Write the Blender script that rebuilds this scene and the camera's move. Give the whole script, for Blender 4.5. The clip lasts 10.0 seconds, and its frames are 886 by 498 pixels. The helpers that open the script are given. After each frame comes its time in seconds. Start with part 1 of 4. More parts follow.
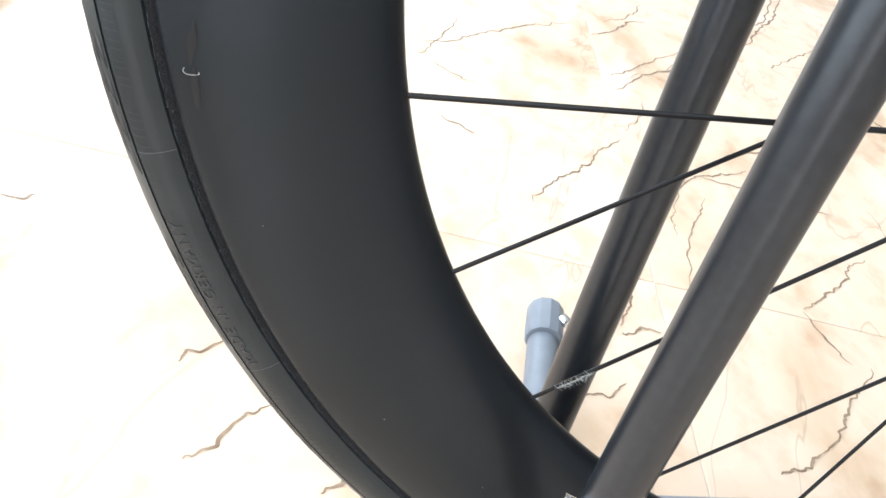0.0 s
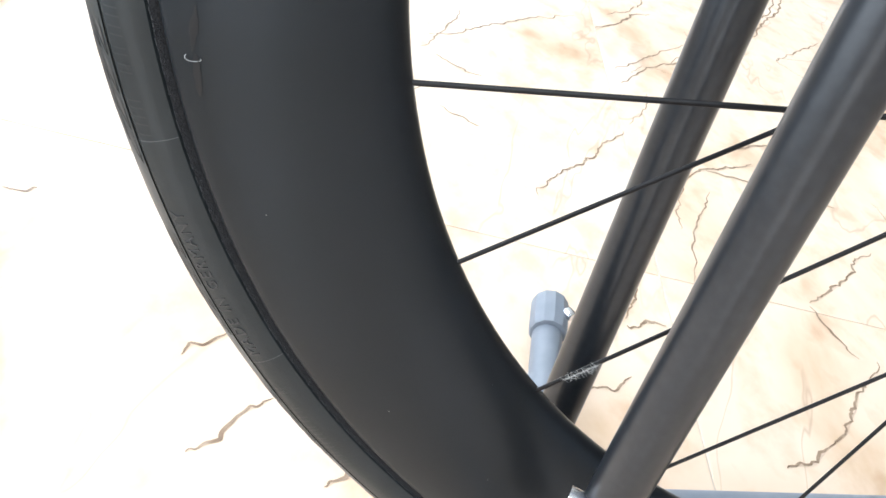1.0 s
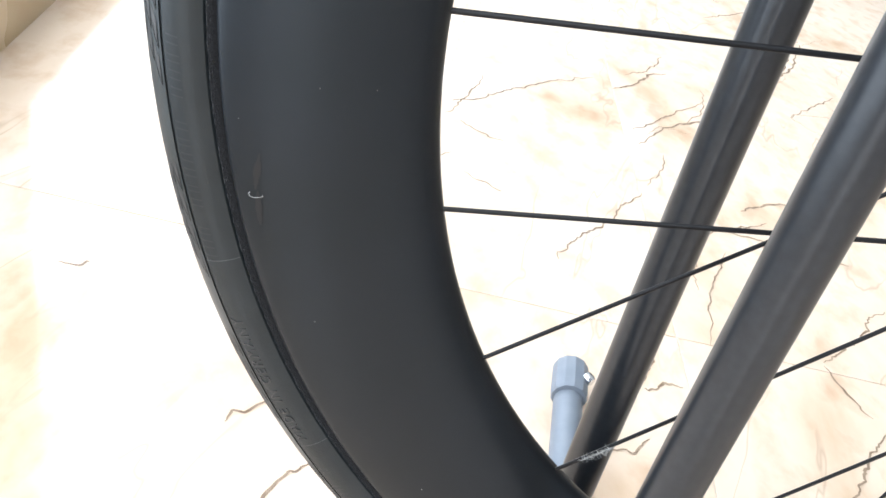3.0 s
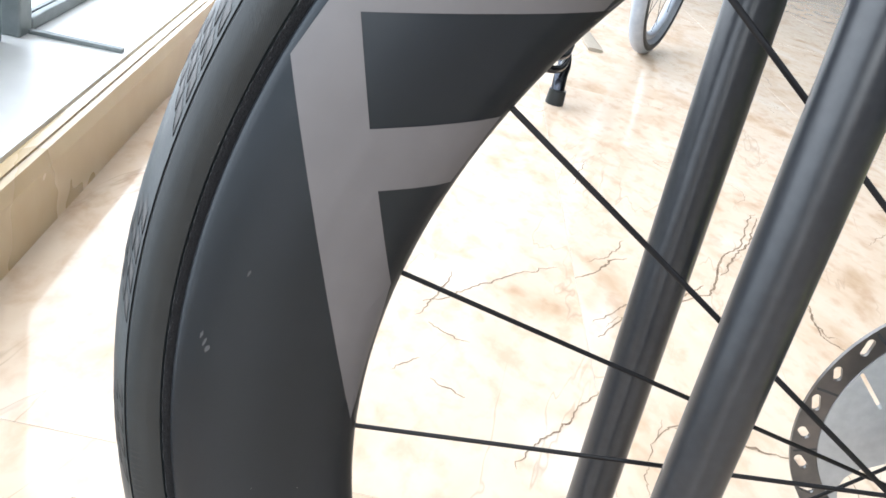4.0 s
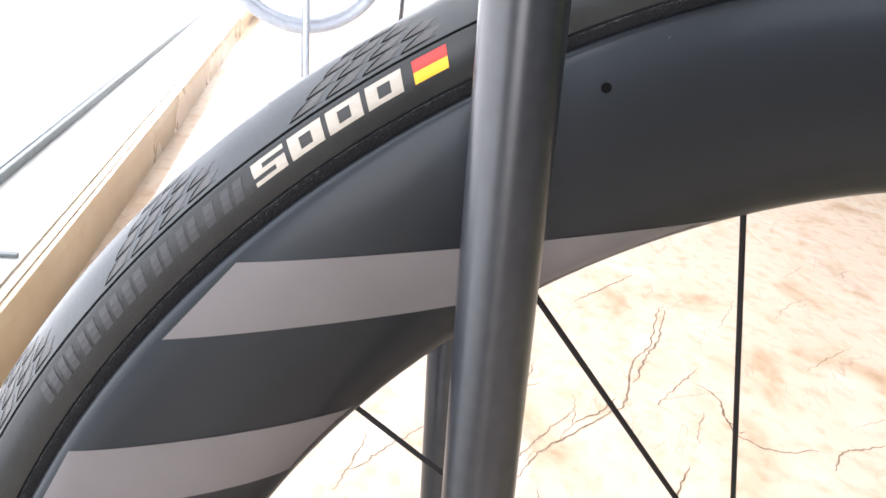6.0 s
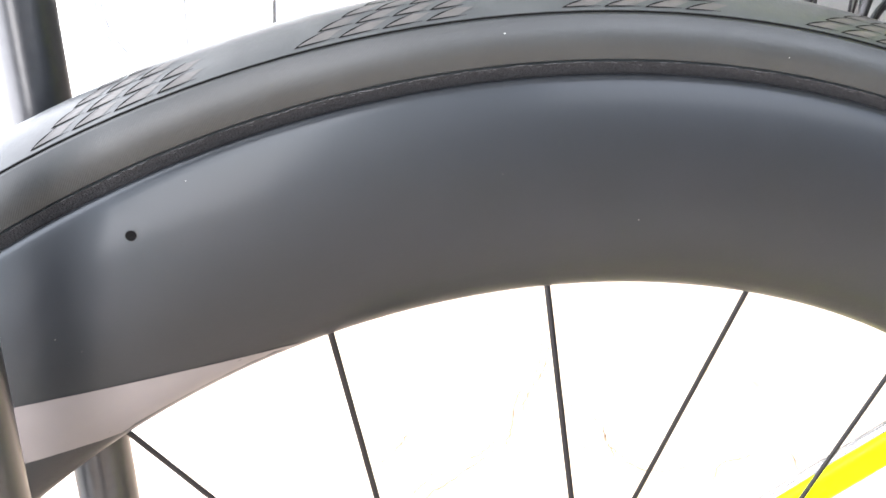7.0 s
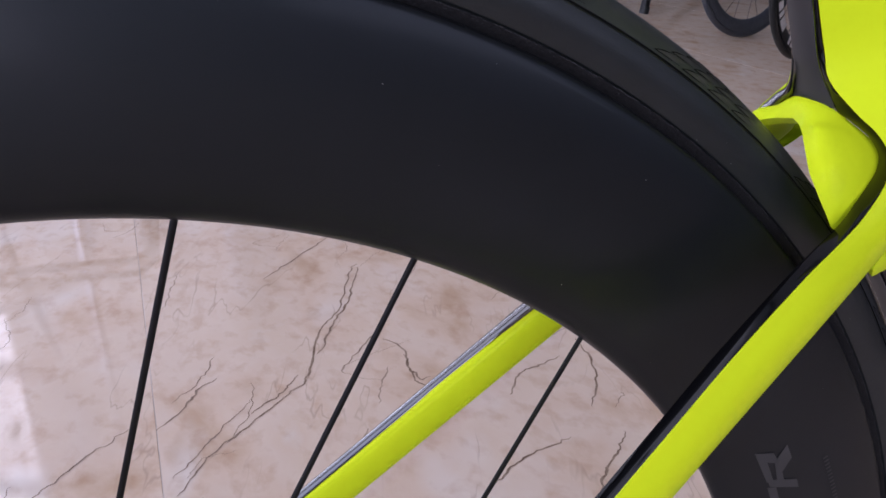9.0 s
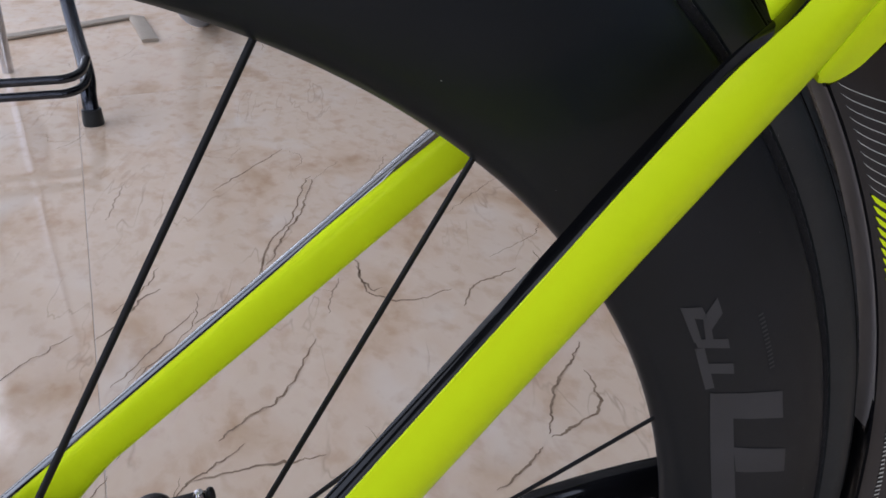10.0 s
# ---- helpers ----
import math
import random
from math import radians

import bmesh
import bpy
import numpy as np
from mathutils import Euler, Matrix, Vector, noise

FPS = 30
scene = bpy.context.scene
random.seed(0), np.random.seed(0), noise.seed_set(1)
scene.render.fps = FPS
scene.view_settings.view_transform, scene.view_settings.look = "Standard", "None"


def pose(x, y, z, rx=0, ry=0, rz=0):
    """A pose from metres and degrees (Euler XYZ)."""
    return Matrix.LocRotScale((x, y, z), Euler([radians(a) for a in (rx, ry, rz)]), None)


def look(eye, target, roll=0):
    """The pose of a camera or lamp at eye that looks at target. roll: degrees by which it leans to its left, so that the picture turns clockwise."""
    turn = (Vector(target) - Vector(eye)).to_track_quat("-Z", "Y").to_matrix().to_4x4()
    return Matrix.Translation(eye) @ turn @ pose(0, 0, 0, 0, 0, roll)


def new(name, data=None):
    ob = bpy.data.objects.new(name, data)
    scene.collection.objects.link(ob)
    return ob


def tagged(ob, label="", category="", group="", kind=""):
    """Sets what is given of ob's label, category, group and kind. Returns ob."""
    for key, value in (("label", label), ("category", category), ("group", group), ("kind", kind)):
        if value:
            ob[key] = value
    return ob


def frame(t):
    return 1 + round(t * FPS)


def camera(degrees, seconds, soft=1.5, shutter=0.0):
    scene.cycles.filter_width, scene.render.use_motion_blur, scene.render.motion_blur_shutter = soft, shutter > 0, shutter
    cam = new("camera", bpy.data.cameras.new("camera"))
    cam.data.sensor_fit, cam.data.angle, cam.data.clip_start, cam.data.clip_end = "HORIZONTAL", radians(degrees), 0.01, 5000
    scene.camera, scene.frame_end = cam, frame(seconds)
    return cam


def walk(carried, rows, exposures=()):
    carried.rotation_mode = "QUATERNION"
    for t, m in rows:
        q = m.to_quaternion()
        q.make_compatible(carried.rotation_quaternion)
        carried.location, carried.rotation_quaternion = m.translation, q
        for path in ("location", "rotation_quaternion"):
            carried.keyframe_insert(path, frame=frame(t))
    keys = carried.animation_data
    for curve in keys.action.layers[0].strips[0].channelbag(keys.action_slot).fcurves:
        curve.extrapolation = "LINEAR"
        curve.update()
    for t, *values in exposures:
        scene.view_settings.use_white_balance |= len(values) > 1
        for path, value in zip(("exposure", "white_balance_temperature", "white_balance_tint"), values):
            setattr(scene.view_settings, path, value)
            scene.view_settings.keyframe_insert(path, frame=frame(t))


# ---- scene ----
cam = camera(54.88, 10.0, 1.6)
PATH = [
    (0, pose(-0.2495, -0.2250, 0.3834, 52.90, -14.83, 2.21)),
    (0.5, pose(-0.2499, -0.2260, 0.3844, 52.85, -14.78, 2.47)),
    (1.0, pose(-0.2494, -0.2234, 0.3801, 52.53, -14.70, 2.36)),
    (1.5, pose(-0.2485, -0.2198, 0.3775, 51.95, -14.58, 2.49)),
    (2.0, pose(-0.2472, -0.2190, 0.3780, 51.89, -14.24, 2.54)),
    (2.2, pose(-0.2487, -0.2185, 0.3787, 52.10, -14.22, 2.67)),
    (3.3, pose(-0.2613, -0.2454, 0.4524, 57.21, -13.16, 3.53)),
    (3.5, pose(-0.2597, -0.2465, 0.4814, 59.27, -13.00, 3.42)),
    (4.0, pose(-0.2523, -0.2488, 0.5359, 63.05, -12.83, 2.90)),
    (4.5, pose(-0.2374, -0.2449, 0.5789, 65.14, -11.07, 1.65)),
    (5.0, pose(-0.2148, -0.2351, 0.6305, 67.34, -8.77, -0.50)),
    (5.2, pose(-0.2104, -0.2355, 0.6410, 67.81, -8.29, -0.84)),
    (6.3, pose(-0.1718, -0.2320, 0.6742, 69.62, -4.65, -4.73)),
    (6.5, pose(-0.1497, -0.2320, 0.6847, 70.10, -3.62, -5.69)),
    (6.8, pose(-0.1115, -0.2324, 0.6952, 71.41, -2.54, -7.65)),
    (7.0, pose(-0.0926, -0.2325, 0.6959, 71.68, -2.14, -9.69)),
    (7.2, pose(-0.0695, -0.2308, 0.6978, 70.98, -1.40, -10.38)),
    (7.5, pose(-0.0511, -0.2320, 0.6944, 71.94, -0.92, -12.68)),
    (7.8, pose(-0.0279, -0.2238, 0.6984, 70.66, -0.68, -14.86)),
    (8.0, pose(-0.0125, -0.2184, 0.7011, 68.86, -0.52, -15.68)),
    (8.5, pose(0.0185, -0.2135, 0.6953, 68.60, 0.30, -18.50)),
    (9.0, pose(0.0421, -0.2108, 0.6776, 67.03, 0.49, -20.38)),
    (9.5, pose(0.0529, -0.2105, 0.6612, 64.72, -0.36, -21.48)),
    (10.0, pose(0.0781, -0.1954, 0.6290, 62.38, -0.62, -21.89)),
]
EXPOSURES = [(0.0, 1.18, 6050, 7), (2.2, 1.28, 5900, 7), (4.0, 1.04, 6000, 8), (4.5, 0.95, 6100, 10), (5.2, 1.15, 6150, 11), (6.35, 1.2, 6450, 16), (6.7, 1.86, 6300, 14), (7.0, 2.42, 6480, 15), (7.5, 1.52, 7200, 24), (7.8, 0.42, 6350, 25), (8.5, 0.0, 5850, 29), (9.0, -0.38, 5750, 31), (9.5, -0.46, 5800, 21), (10.0, -0.56, 5830, 18)]
walk(cam, PATH, EXPOSURES)

# ---- light ----
world = bpy.data.worlds.new("daylight")
scene.world = world
world.use_nodes = True
wn = world.node_tree
sky = wn.nodes.new("ShaderNodeTexSky")
sky.sky_type, sky.sun_disc = "NISHITA", False
sky.sun_elevation, sky.sun_rotation = radians(76), radians(-140)
wn.links.new(sky.outputs[0], wn.nodes["Background"].inputs[0])
wn.nodes["Background"].inputs[1].default_value = 0.12

sun = new("sun", bpy.data.lights.new("sun", "SUN"))
sun.data.energy, sun.data.angle, sun.data.color = 3.0, radians(0.6), (1.0, 0.96, 0.9)
sun.matrix_world = look((-1.2, -1.5, 8.0), (0.0, 0.0, 0.0))


def window_and_fill_lamp(x, y, z, target, wide, high, power, tint):
    lamp = new("window_and_fill_daylight", bpy.data.lights.new("window_and_fill_daylight", "AREA"))
    lamp.data.shape, lamp.data.size, lamp.data.size_y, lamp.data.energy = "RECTANGLE", wide, high, power
    lamp.data.color = tint
    lamp.matrix_world = look((x, y, z), target)
    return lamp


# daylight in the long window at the side and in the corner window, then two front fills
TURN = Matrix.Translation((-0.655, 0.55, 0)) @ Matrix.Rotation(radians(3.9), 4, "Z") @ Matrix.Translation((0.655, -0.55, 0))    # the window side stands a little askew
window_and_fill_lamp(*(TURN @ Vector((-1.12, 4.0, 1.66))), TURN @ Vector((2.0, 4.0, 1.66)), 10.0, 3.24, 245, (0.95, 0.97, 1.0))
window_and_fill_lamp(-1.02, 4.92, 1.66, (-1.02, 0.0, 1.66), 0.44, 3.1, 22, (0.95, 0.97, 1.0))
# unseen fill lamps behind the camera, added to brighten rim and tyre
window_and_fill_lamp(-0.63, -2.42, 1.28, (-0.63, 2.0, 1.28), 0.80, 2.5, 26, (1.0, 0.99, 0.97))
window_and_fill_lamp(1.60, -2.42, 1.72, (1.60, 2.0, 1.72), 1.9, 1.6, 20, (0.97, 0.98, 1.0))

HUB = Vector((0.0, 0.0, 0.3539))      # rear axle above the floor


# ---- materials ----
def material(name, colour, rough=0.5, metal=0.0, second=None, scale=40.0, bump=0.0, bump_scale=200.0, coat=0.0, spec=0.5, rough_vary=0.0):
    """A surface in two tones with grain, fine relief and uneven gloss."""
    m = bpy.data.materials.new(name)
    m.use_nodes = True
    t, b = m.node_tree, m.node_tree.nodes["Principled BSDF"]
    b.inputs["Roughness"].default_value = rough
    b.inputs["Metallic"].default_value = metal
    b.inputs["Coat Weight"].default_value = coat
    b.inputs["Coat Roughness"].default_value = 0.08
    b.inputs["Specular IOR Level"].default_value = spec
    co = t.nodes.new("ShaderNodeTexCoord")
    n = t.nodes.new("ShaderNodeTexNoise")
    n.inputs["Scale"].default_value, n.inputs["Detail"].default_value = scale, 6
    t.links.new(co.outputs["Object"], n.inputs["Vector"])
    mix = t.nodes.new("ShaderNodeMix")
    mix.data_type = "RGBA"
    mix.inputs[6].default_value = (*colour, 1)
    mix.inputs[7].default_value = (*(second or [min(1, c * 1.25) for c in colour]), 1)
    ramp = t.nodes.new("ShaderNodeMapRange")
    ramp.inputs[1].default_value, ramp.inputs[2].default_value = 0.35, 0.7
    t.links.new(n.outputs[0], ramp.inputs[0])
    t.links.new(ramp.outputs[0], mix.inputs[0])
    t.links.new(mix.outputs[2], b.inputs["Base Color"])
    if rough_vary:
        r = t.nodes.new("ShaderNodeMapRange")
        r.inputs[3].default_value, r.inputs[4].default_value = rough - rough_vary, rough + rough_vary
        n3 = t.nodes.new("ShaderNodeTexNoise")
        n3.inputs["Scale"].default_value, n3.inputs["Detail"].default_value = scale * 0.3, 4
        t.links.new(co.outputs["Object"], n3.inputs["Vector"])
        t.links.new(n3.outputs[0], r.inputs[0])
        t.links.new(r.outputs[0], b.inputs["Roughness"])
    if bump:
        n2 = t.nodes.new("ShaderNodeTexNoise")
        n2.inputs["Scale"].default_value, n2.inputs["Detail"].default_value = bump_scale, 3
        t.links.new(co.outputs["Object"], n2.inputs["Vector"])
        bp = t.nodes.new("ShaderNodeBump")
        bp.inputs["Strength"].default_value, bp.inputs["Distance"].default_value = bump, 0.0006
        t.links.new(n2.outputs[0], bp.inputs["Height"])
        t.links.new(bp.outputs[0], b.inputs["Normal"])
    return m


RIM = material("satin carbon", (0.0046, 0.0053, 0.0062), 0.44, second=(0.0058, 0.0066, 0.0082), scale=30, bump=0.04, bump_scale=900, rough_vary=0.04, spec=0.29, coat=0.12)
RIM.node_tree.nodes["Principled BSDF"].inputs["Coat Roughness"].default_value = 0.17
RIM.node_tree.nodes["Principled BSDF"].inputs["Specular Tint"].default_value = (0.80, 0.91, 1.0, 1)
DECAL = material("grey decal", (0.088, 0.080, 0.080), 0.45, second=(0.097, 0.088, 0.088), scale=60)
DARK_DECAL = material("dark grey decal", (0.027, 0.028, 0.030), 0.5)
RUBBER = material("tyre rubber", (0.0088, 0.0114, 0.0124), 0.42, second=(0.0118, 0.0148, 0.0160), spec=0.42, scale=90, bump=0.10, bump_scale=700, rough_vary=0.08)


def add_casing_threads(m):
    """Fine slanting cords that show through the flank of a tyre."""
    t, b = m.node_tree, m.node_tree.nodes["Principled BSDF"]
    co = next(n for n in t.nodes if n.type == "TEX_COORD")
    xyz = t.nodes.new("ShaderNodeSeparateXYZ")
    t.links.new(co.outputs["Object"], xyz.inputs[0])

    def math_node(op, a, c=None):
        n = t.nodes.new("ShaderNodeMath")
        n.operation = op
        for k, v in enumerate((a, c)):
            if isinstance(v, (int, float)):
                n.inputs[k].default_value = v
            elif v is not None:
                t.links.new(v, n.inputs[k])
        return n.outputs[0]
    angle = math_node("ARCTAN2", xyz.outputs[2], xyz.outputs[0])
    radius = math_node("SQRT", math_node("ADD", math_node("MULTIPLY", xyz.outputs[0], xyz.outputs[0]), math_node("MULTIPLY", xyz.outputs[2], xyz.outputs[2])))
    wave = math_node("SINE", math_node("ADD", math_node("MULTIPLY", angle, 2600.0), math_node("MULTIPLY", radius, 9500.0)))
    old = next(n for n in t.nodes if n.type == "BUMP")
    fine = t.nodes.new("ShaderNodeBump")
    fine.inputs["Strength"].default_value, fine.inputs["Distance"].default_value = 0.09, 0.00012
    t.links.new(wave, fine.inputs["Height"])
    t.links.new(old.outputs[0], fine.inputs["Normal"])
    t.links.new(fine.outputs[0], b.inputs["Normal"])


add_casing_threads(RUBBER)
TREAD_RUBBER = material("paler tread rubber", (0.0215, 0.0255, 0.0265), 0.42, second=(0.031, 0.0352, 0.036), spec=0.45, scale=70, bump=0.12, bump_scale=700, rough_vary=0.06)
# pale tone for painted highlights on the tread cuts
TREAD_GLINT = material("painted tread glint", (0.03, 0.029, 0.028), 0.5, second=(0.05, 0.047, 0.044), scale=160, bump=0.2)
GROOVE = material("groove", (0.003, 0.003, 0.003), 0.9, spec=0.05)
FABRIC = material("chafer fabric", (0.006, 0.006, 0.0065), 0.8, second=(0.014, 0.014, 0.0152), spec=0.2, scale=1500, bump=0.6, bump_scale=1800)
PRINT = material("printed cream", (0.33, 0.305, 0.26), 0.6, second=(0.38, 0.35, 0.30), scale=300)
GHOST = material("grey print", (0.024, 0.0255, 0.028), 0.6)
RED = material("red print", (0.55, 0.03, 0.025), 0.6)
GOLD = material("gold print", (0.75, 0.36, 0.02), 0.6)
STEEL_BLACK = material("black spoke", (0.006, 0.0058, 0.0064), 0.38, spec=0.2)
TUBE = material("grey powder coat", (0.0095, 0.0112, 0.0140), 0.30, second=(0.015, 0.017, 0.020), scale=300)
PLASTIC = material("grey plastic", (0.16, 0.18, 0.21), 0.45, second=(0.19, 0.21, 0.24), scale=60, bump=0.08)
CHROME = material("bright steel", (0.6, 0.6, 0.62), 0.22, metal=1.0, rough_vary=0.06)
SILVER = material("brushed aluminium", (0.34, 0.345, 0.34), 0.42, metal=0.35, second=(0.4, 0.4, 0.4), scale=200, rough_vary=0.08)
ROTOR = material("rotor steel", (0.11, 0.108, 0.105), 0.32, metal=0.9, second=(0.17, 0.155, 0.145), scale=70, rough_vary=0.1)
NEON = material("neon yellow lacquer", (0.67, 0.85, 0.0), 0.34, second=(0.70, 0.87, 0.0), scale=20, coat=0.03, spec=0.06)
GLOSS_BLACK = material("gloss black lacquer", (0.004, 0.004, 0.005), 0.12, coat=0.3, spec=0.4)
SEAT_GREY = material("satin grey lacquer", (0.085, 0.08, 0.077), 0.42, second=(0.078, 0.072, 0.07), scale=30)
DROP = material("black alloy", (0.012, 0.012, 0.013), 0.3, metal=0.5)
FRAME_GREY = material("grey window aluminium", (0.16, 0.18, 0.18), 0.45, metal=0.4, second=(0.2, 0.22, 0.22))
# wall tone kept dark so that less light bounces back into the room
DARKENED_WALLS = material("wall darkened to cut bounce", (0.118, 0.122, 0.120), 0.8, second=(0.094, 0.097, 0.096), scale=3, bump=0.2, bump_scale=80)
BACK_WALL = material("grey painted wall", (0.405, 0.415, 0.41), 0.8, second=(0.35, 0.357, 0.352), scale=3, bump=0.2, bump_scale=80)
PLASTER = material("painted plaster", (0.72, 0.71, 0.69), 0.8, second=(0.66, 0.65, 0.63), scale=3, bump=0.2, bump_scale=80)
PAVING = material("pale paving", (0.75, 0.74, 0.72), 0.7, second=(0.62, 0.61, 0.6), scale=6, bump=0.2)
GROUT = material("cream grout", (0.5, 0.43, 0.36), 0.6, second=(0.56, 0.49, 0.42), scale=30)
LEDGE = material("white stone", (0.8, 0.8, 0.78), 0.35, second=(0.7, 0.7, 0.69), scale=8, rough_vary=0.08)
SILL = material("tan marble", (0.52, 0.38, 0.21), 0.28, second=(0.60, 0.47, 0.29), scale=7, rough_vary=0.06)
VEIN = material("brown vein", (0.195, 0.13, 0.085), 0.12, second=(0.38, 0.285, 0.20), scale=60)
BLUE_RUBBER = material("blue grey tyre", (0.05, 0.058, 0.07), 0.5, second=(0.065, 0.072, 0.085), scale=60)
PALE_TUBE = material("pale grey tube", (0.30, 0.335, 0.385), 0.35, second=(0.36, 0.395, 0.445))
WHITE_PRINT = material("white lettering", (0.75, 0.75, 0.75), 0.6)


def marble():
    """Cream polished marble: soft clouds, tan patches and fine brown veins."""
    m = bpy.data.materials.new("cream marble")
    m.use_nodes = True
    t, b = m.node_tree, m.node_tree.nodes["Principled BSDF"]
    N = t.nodes.new
    g = N("ShaderNodeNewGeometry")
    info = N("ShaderNodeObjectInfo")
    add = N("ShaderNodeVectorMath")
    add.operation = "MULTIPLY_ADD"
    t.links.new(info.outputs["Random"], add.inputs[0])
    add.inputs[1].default_value = (7.0, 3.0, 5.0)
    turn = N("ShaderNodeMapping")
    turn.inputs["Rotation"].default_value = (0, 0, radians(28))
    turn.inputs["Scale"].default_value = (1.0, 0.65, 1.0)
    t.links.new(g.outputs["Position"], turn.inputs["Vector"])
    t.links.new(turn.outputs[0], add.inputs[2])

    def noise_node(scale, detail, distort=0.0):
        n = N("ShaderNodeTexNoise")
        n.inputs["Scale"].default_value, n.inputs["Detail"].default_value, n.inputs["Distortion"].default_value = scale, detail, distort
        t.links.new(add.outputs[0], n.inputs["Vector"])
        return n

    def ramp(n, stops):
        r = N("ShaderNodeValToRGB")
        e = r.color_ramp.elements
        e[0].position, e[0].color = stops[0]
        e[1].position, e[1].color = stops[-1]
        for p, c in stops[1:-1]:
            q = e.new(p)
            q.color = c
        t.links.new(n.outputs[0], r.inputs[0])
        return r
    # soft clouds in cream, pink and tan, with whiter bluish patches
    clouds = ramp(noise_node(9.0, 5, 0.25), [(0.30, (0.55, 0.392, 0.257, 1)), (0.43, (0.67, 0.52, 0.385, 1)), (0.54, (0.7, 0.568, 0.438, 1)), (0.66, (0.68, 0.54, 0.403, 1)), (0.8, (0.7, 0.611, 0.513, 1))])
    white = ramp(noise_node(6.0, 3, 0.4), [(0.58, (0, 0, 0, 1)), (0.80, (1, 1, 1, 1))])
    pale = N("ShaderNodeMix")
    pale.data_type = "RGBA"
    pale.inputs[7].default_value = (0.74, 0.659, 0.566, 1)
    t.links.new(white.outputs[0], pale.inputs[0])
    t.links.new(clouds.outputs[0], pale.inputs[6])
    mott = N("ShaderNodeMix")
    mott.data_type, mott.blend_type = "RGBA", "MULTIPLY"
    mott.inputs[0].default_value = 0.60
    t.links.new(pale.outputs[2], mott.inputs[6])
    t.links.new(ramp(noise_node(38.0, 6, 0.2), [(0.30, (0.80, 0.69, 0.60, 1)), (0.50, (1, 1, 1, 1)), (0.8, (1.0, 0.98, 0.96, 1))]).outputs[0], mott.inputs[7])
    # thin veins that fade in and out along slanting lines
    slant = N("ShaderNodeMapping")
    slant.inputs["Rotation"].default_value = (0, 0, radians(34))
    slant.inputs["Scale"].default_value = (1.0, 0.28, 1.0)
    t.links.new(add.outputs[0], slant.inputs["Vector"])
    crack = noise_node(11.0, 4, 0.35)
    t.links.new(slant.outputs[0], crack.inputs["Vector"])
    thin = ramp(crack, [(0.4915, (0, 0, 0, 1)), (0.5005, (1, 1, 1, 1)), (0.5065, (0, 0, 0, 1))])
    gate = ramp(noise_node(8.0, 2), [(0.47, (0, 0, 0, 1)), (0.60, (1, 1, 1, 1))])
    both = N("ShaderNodeMath")
    both.operation = "MULTIPLY"
    t.links.new(thin.outputs[0], both.inputs[0])
    t.links.new(gate.outputs[0], both.inputs[1])
    half = N("ShaderNodeMath")
    half.operation = "MULTIPLY"
    half.inputs[1].default_value = 0.5
    t.links.new(both.outputs[0], half.inputs[0])
    mix = N("ShaderNodeMix")
    mix.data_type = "RGBA"
    t.links.new(half.outputs[0], mix.inputs[0])
    t.links.new(mott.outputs[2], mix.inputs[6])
    mix.inputs[7].default_value = (0.36, 0.25, 0.17, 1)
    t.links.new(mix.outputs[2], b.inputs["Base Color"])
    rr = N("ShaderNodeMapRange")
    rr.inputs[3].default_value, rr.inputs[4].default_value = 0.03, 0.10
    t.links.new(noise_node(20, 3).outputs[0], rr.inputs[0])
    t.links.new(rr.outputs[0], b.inputs["Roughness"])
    return m


MARBLE = marble()


# ---- mesh helpers ----
def mesh_of(name, bm, mat, smooth=True, sharp=40):
    bmesh.ops.recalc_face_normals(bm, faces=bm.faces[:])
    me = bpy.data.meshes.new(name)
    bm.to_mesh(me)
    bm.free()
    me.materials.append(mat)
    if smooth:
        me.shade_smooth()
        me.set_sharp_from_angle(angle=radians(sharp))
    return me


def part(name, bm, mat, parent, label="", smooth=True, sharp=40):
    """Links a bmesh as one mesh object under a thing or a part."""
    ob = new(name, mesh_of(name, bm, mat, smooth, sharp))
    ob.parent = parent
    if label:
        ob["label"] = label
    return ob


def thing(name, label, category, at=(0, 0, 0), group=""):
    ob = new(name)
    ob.location = at
    return tagged(ob, label, category, group)


def box(bm, lo, hi, bevel=0.0):
    ob = bmesh.ops.create_cube(bm, size=1)
    v = ob["verts"]
    for p in v:
        p.co = Vector([lo[i] + (p.co[i] + 0.5) * (hi[i] - lo[i]) for i in range(3)])
    if bevel:
        edges = list({e for p in v for e in p.link_edges})
        bmesh.ops.bevel(bm, geom=edges, offset=bevel, segments=2, affect="EDGES", profile=0.6)
    return bm


def lathe(profile, segs=180, closed=True, bm=None, a0=0.0, a1=360.0):
    """Turns a profile of (radius, y) round the y axis."""
    bm = bm or bmesh.new()
    full = abs(a1 - a0) >= 360
    rings = []
    for i in range(segs if full else segs + 1):
        a = radians(a0 + (a1 - a0) * i / segs)
        rings.append([bm.verts.new((r * math.cos(a), y, r * math.sin(a))) for r, y in profile])
    n = len(profile)
    for i in range(len(rings) if full else len(rings) - 1):
        p, q = rings[i], rings[(i + 1) % len(rings)]
        for j in range(n if closed else n - 1):
            k = (j + 1) % n
            bm.faces.new((p[j], p[k], q[k], q[j]))
    return bm


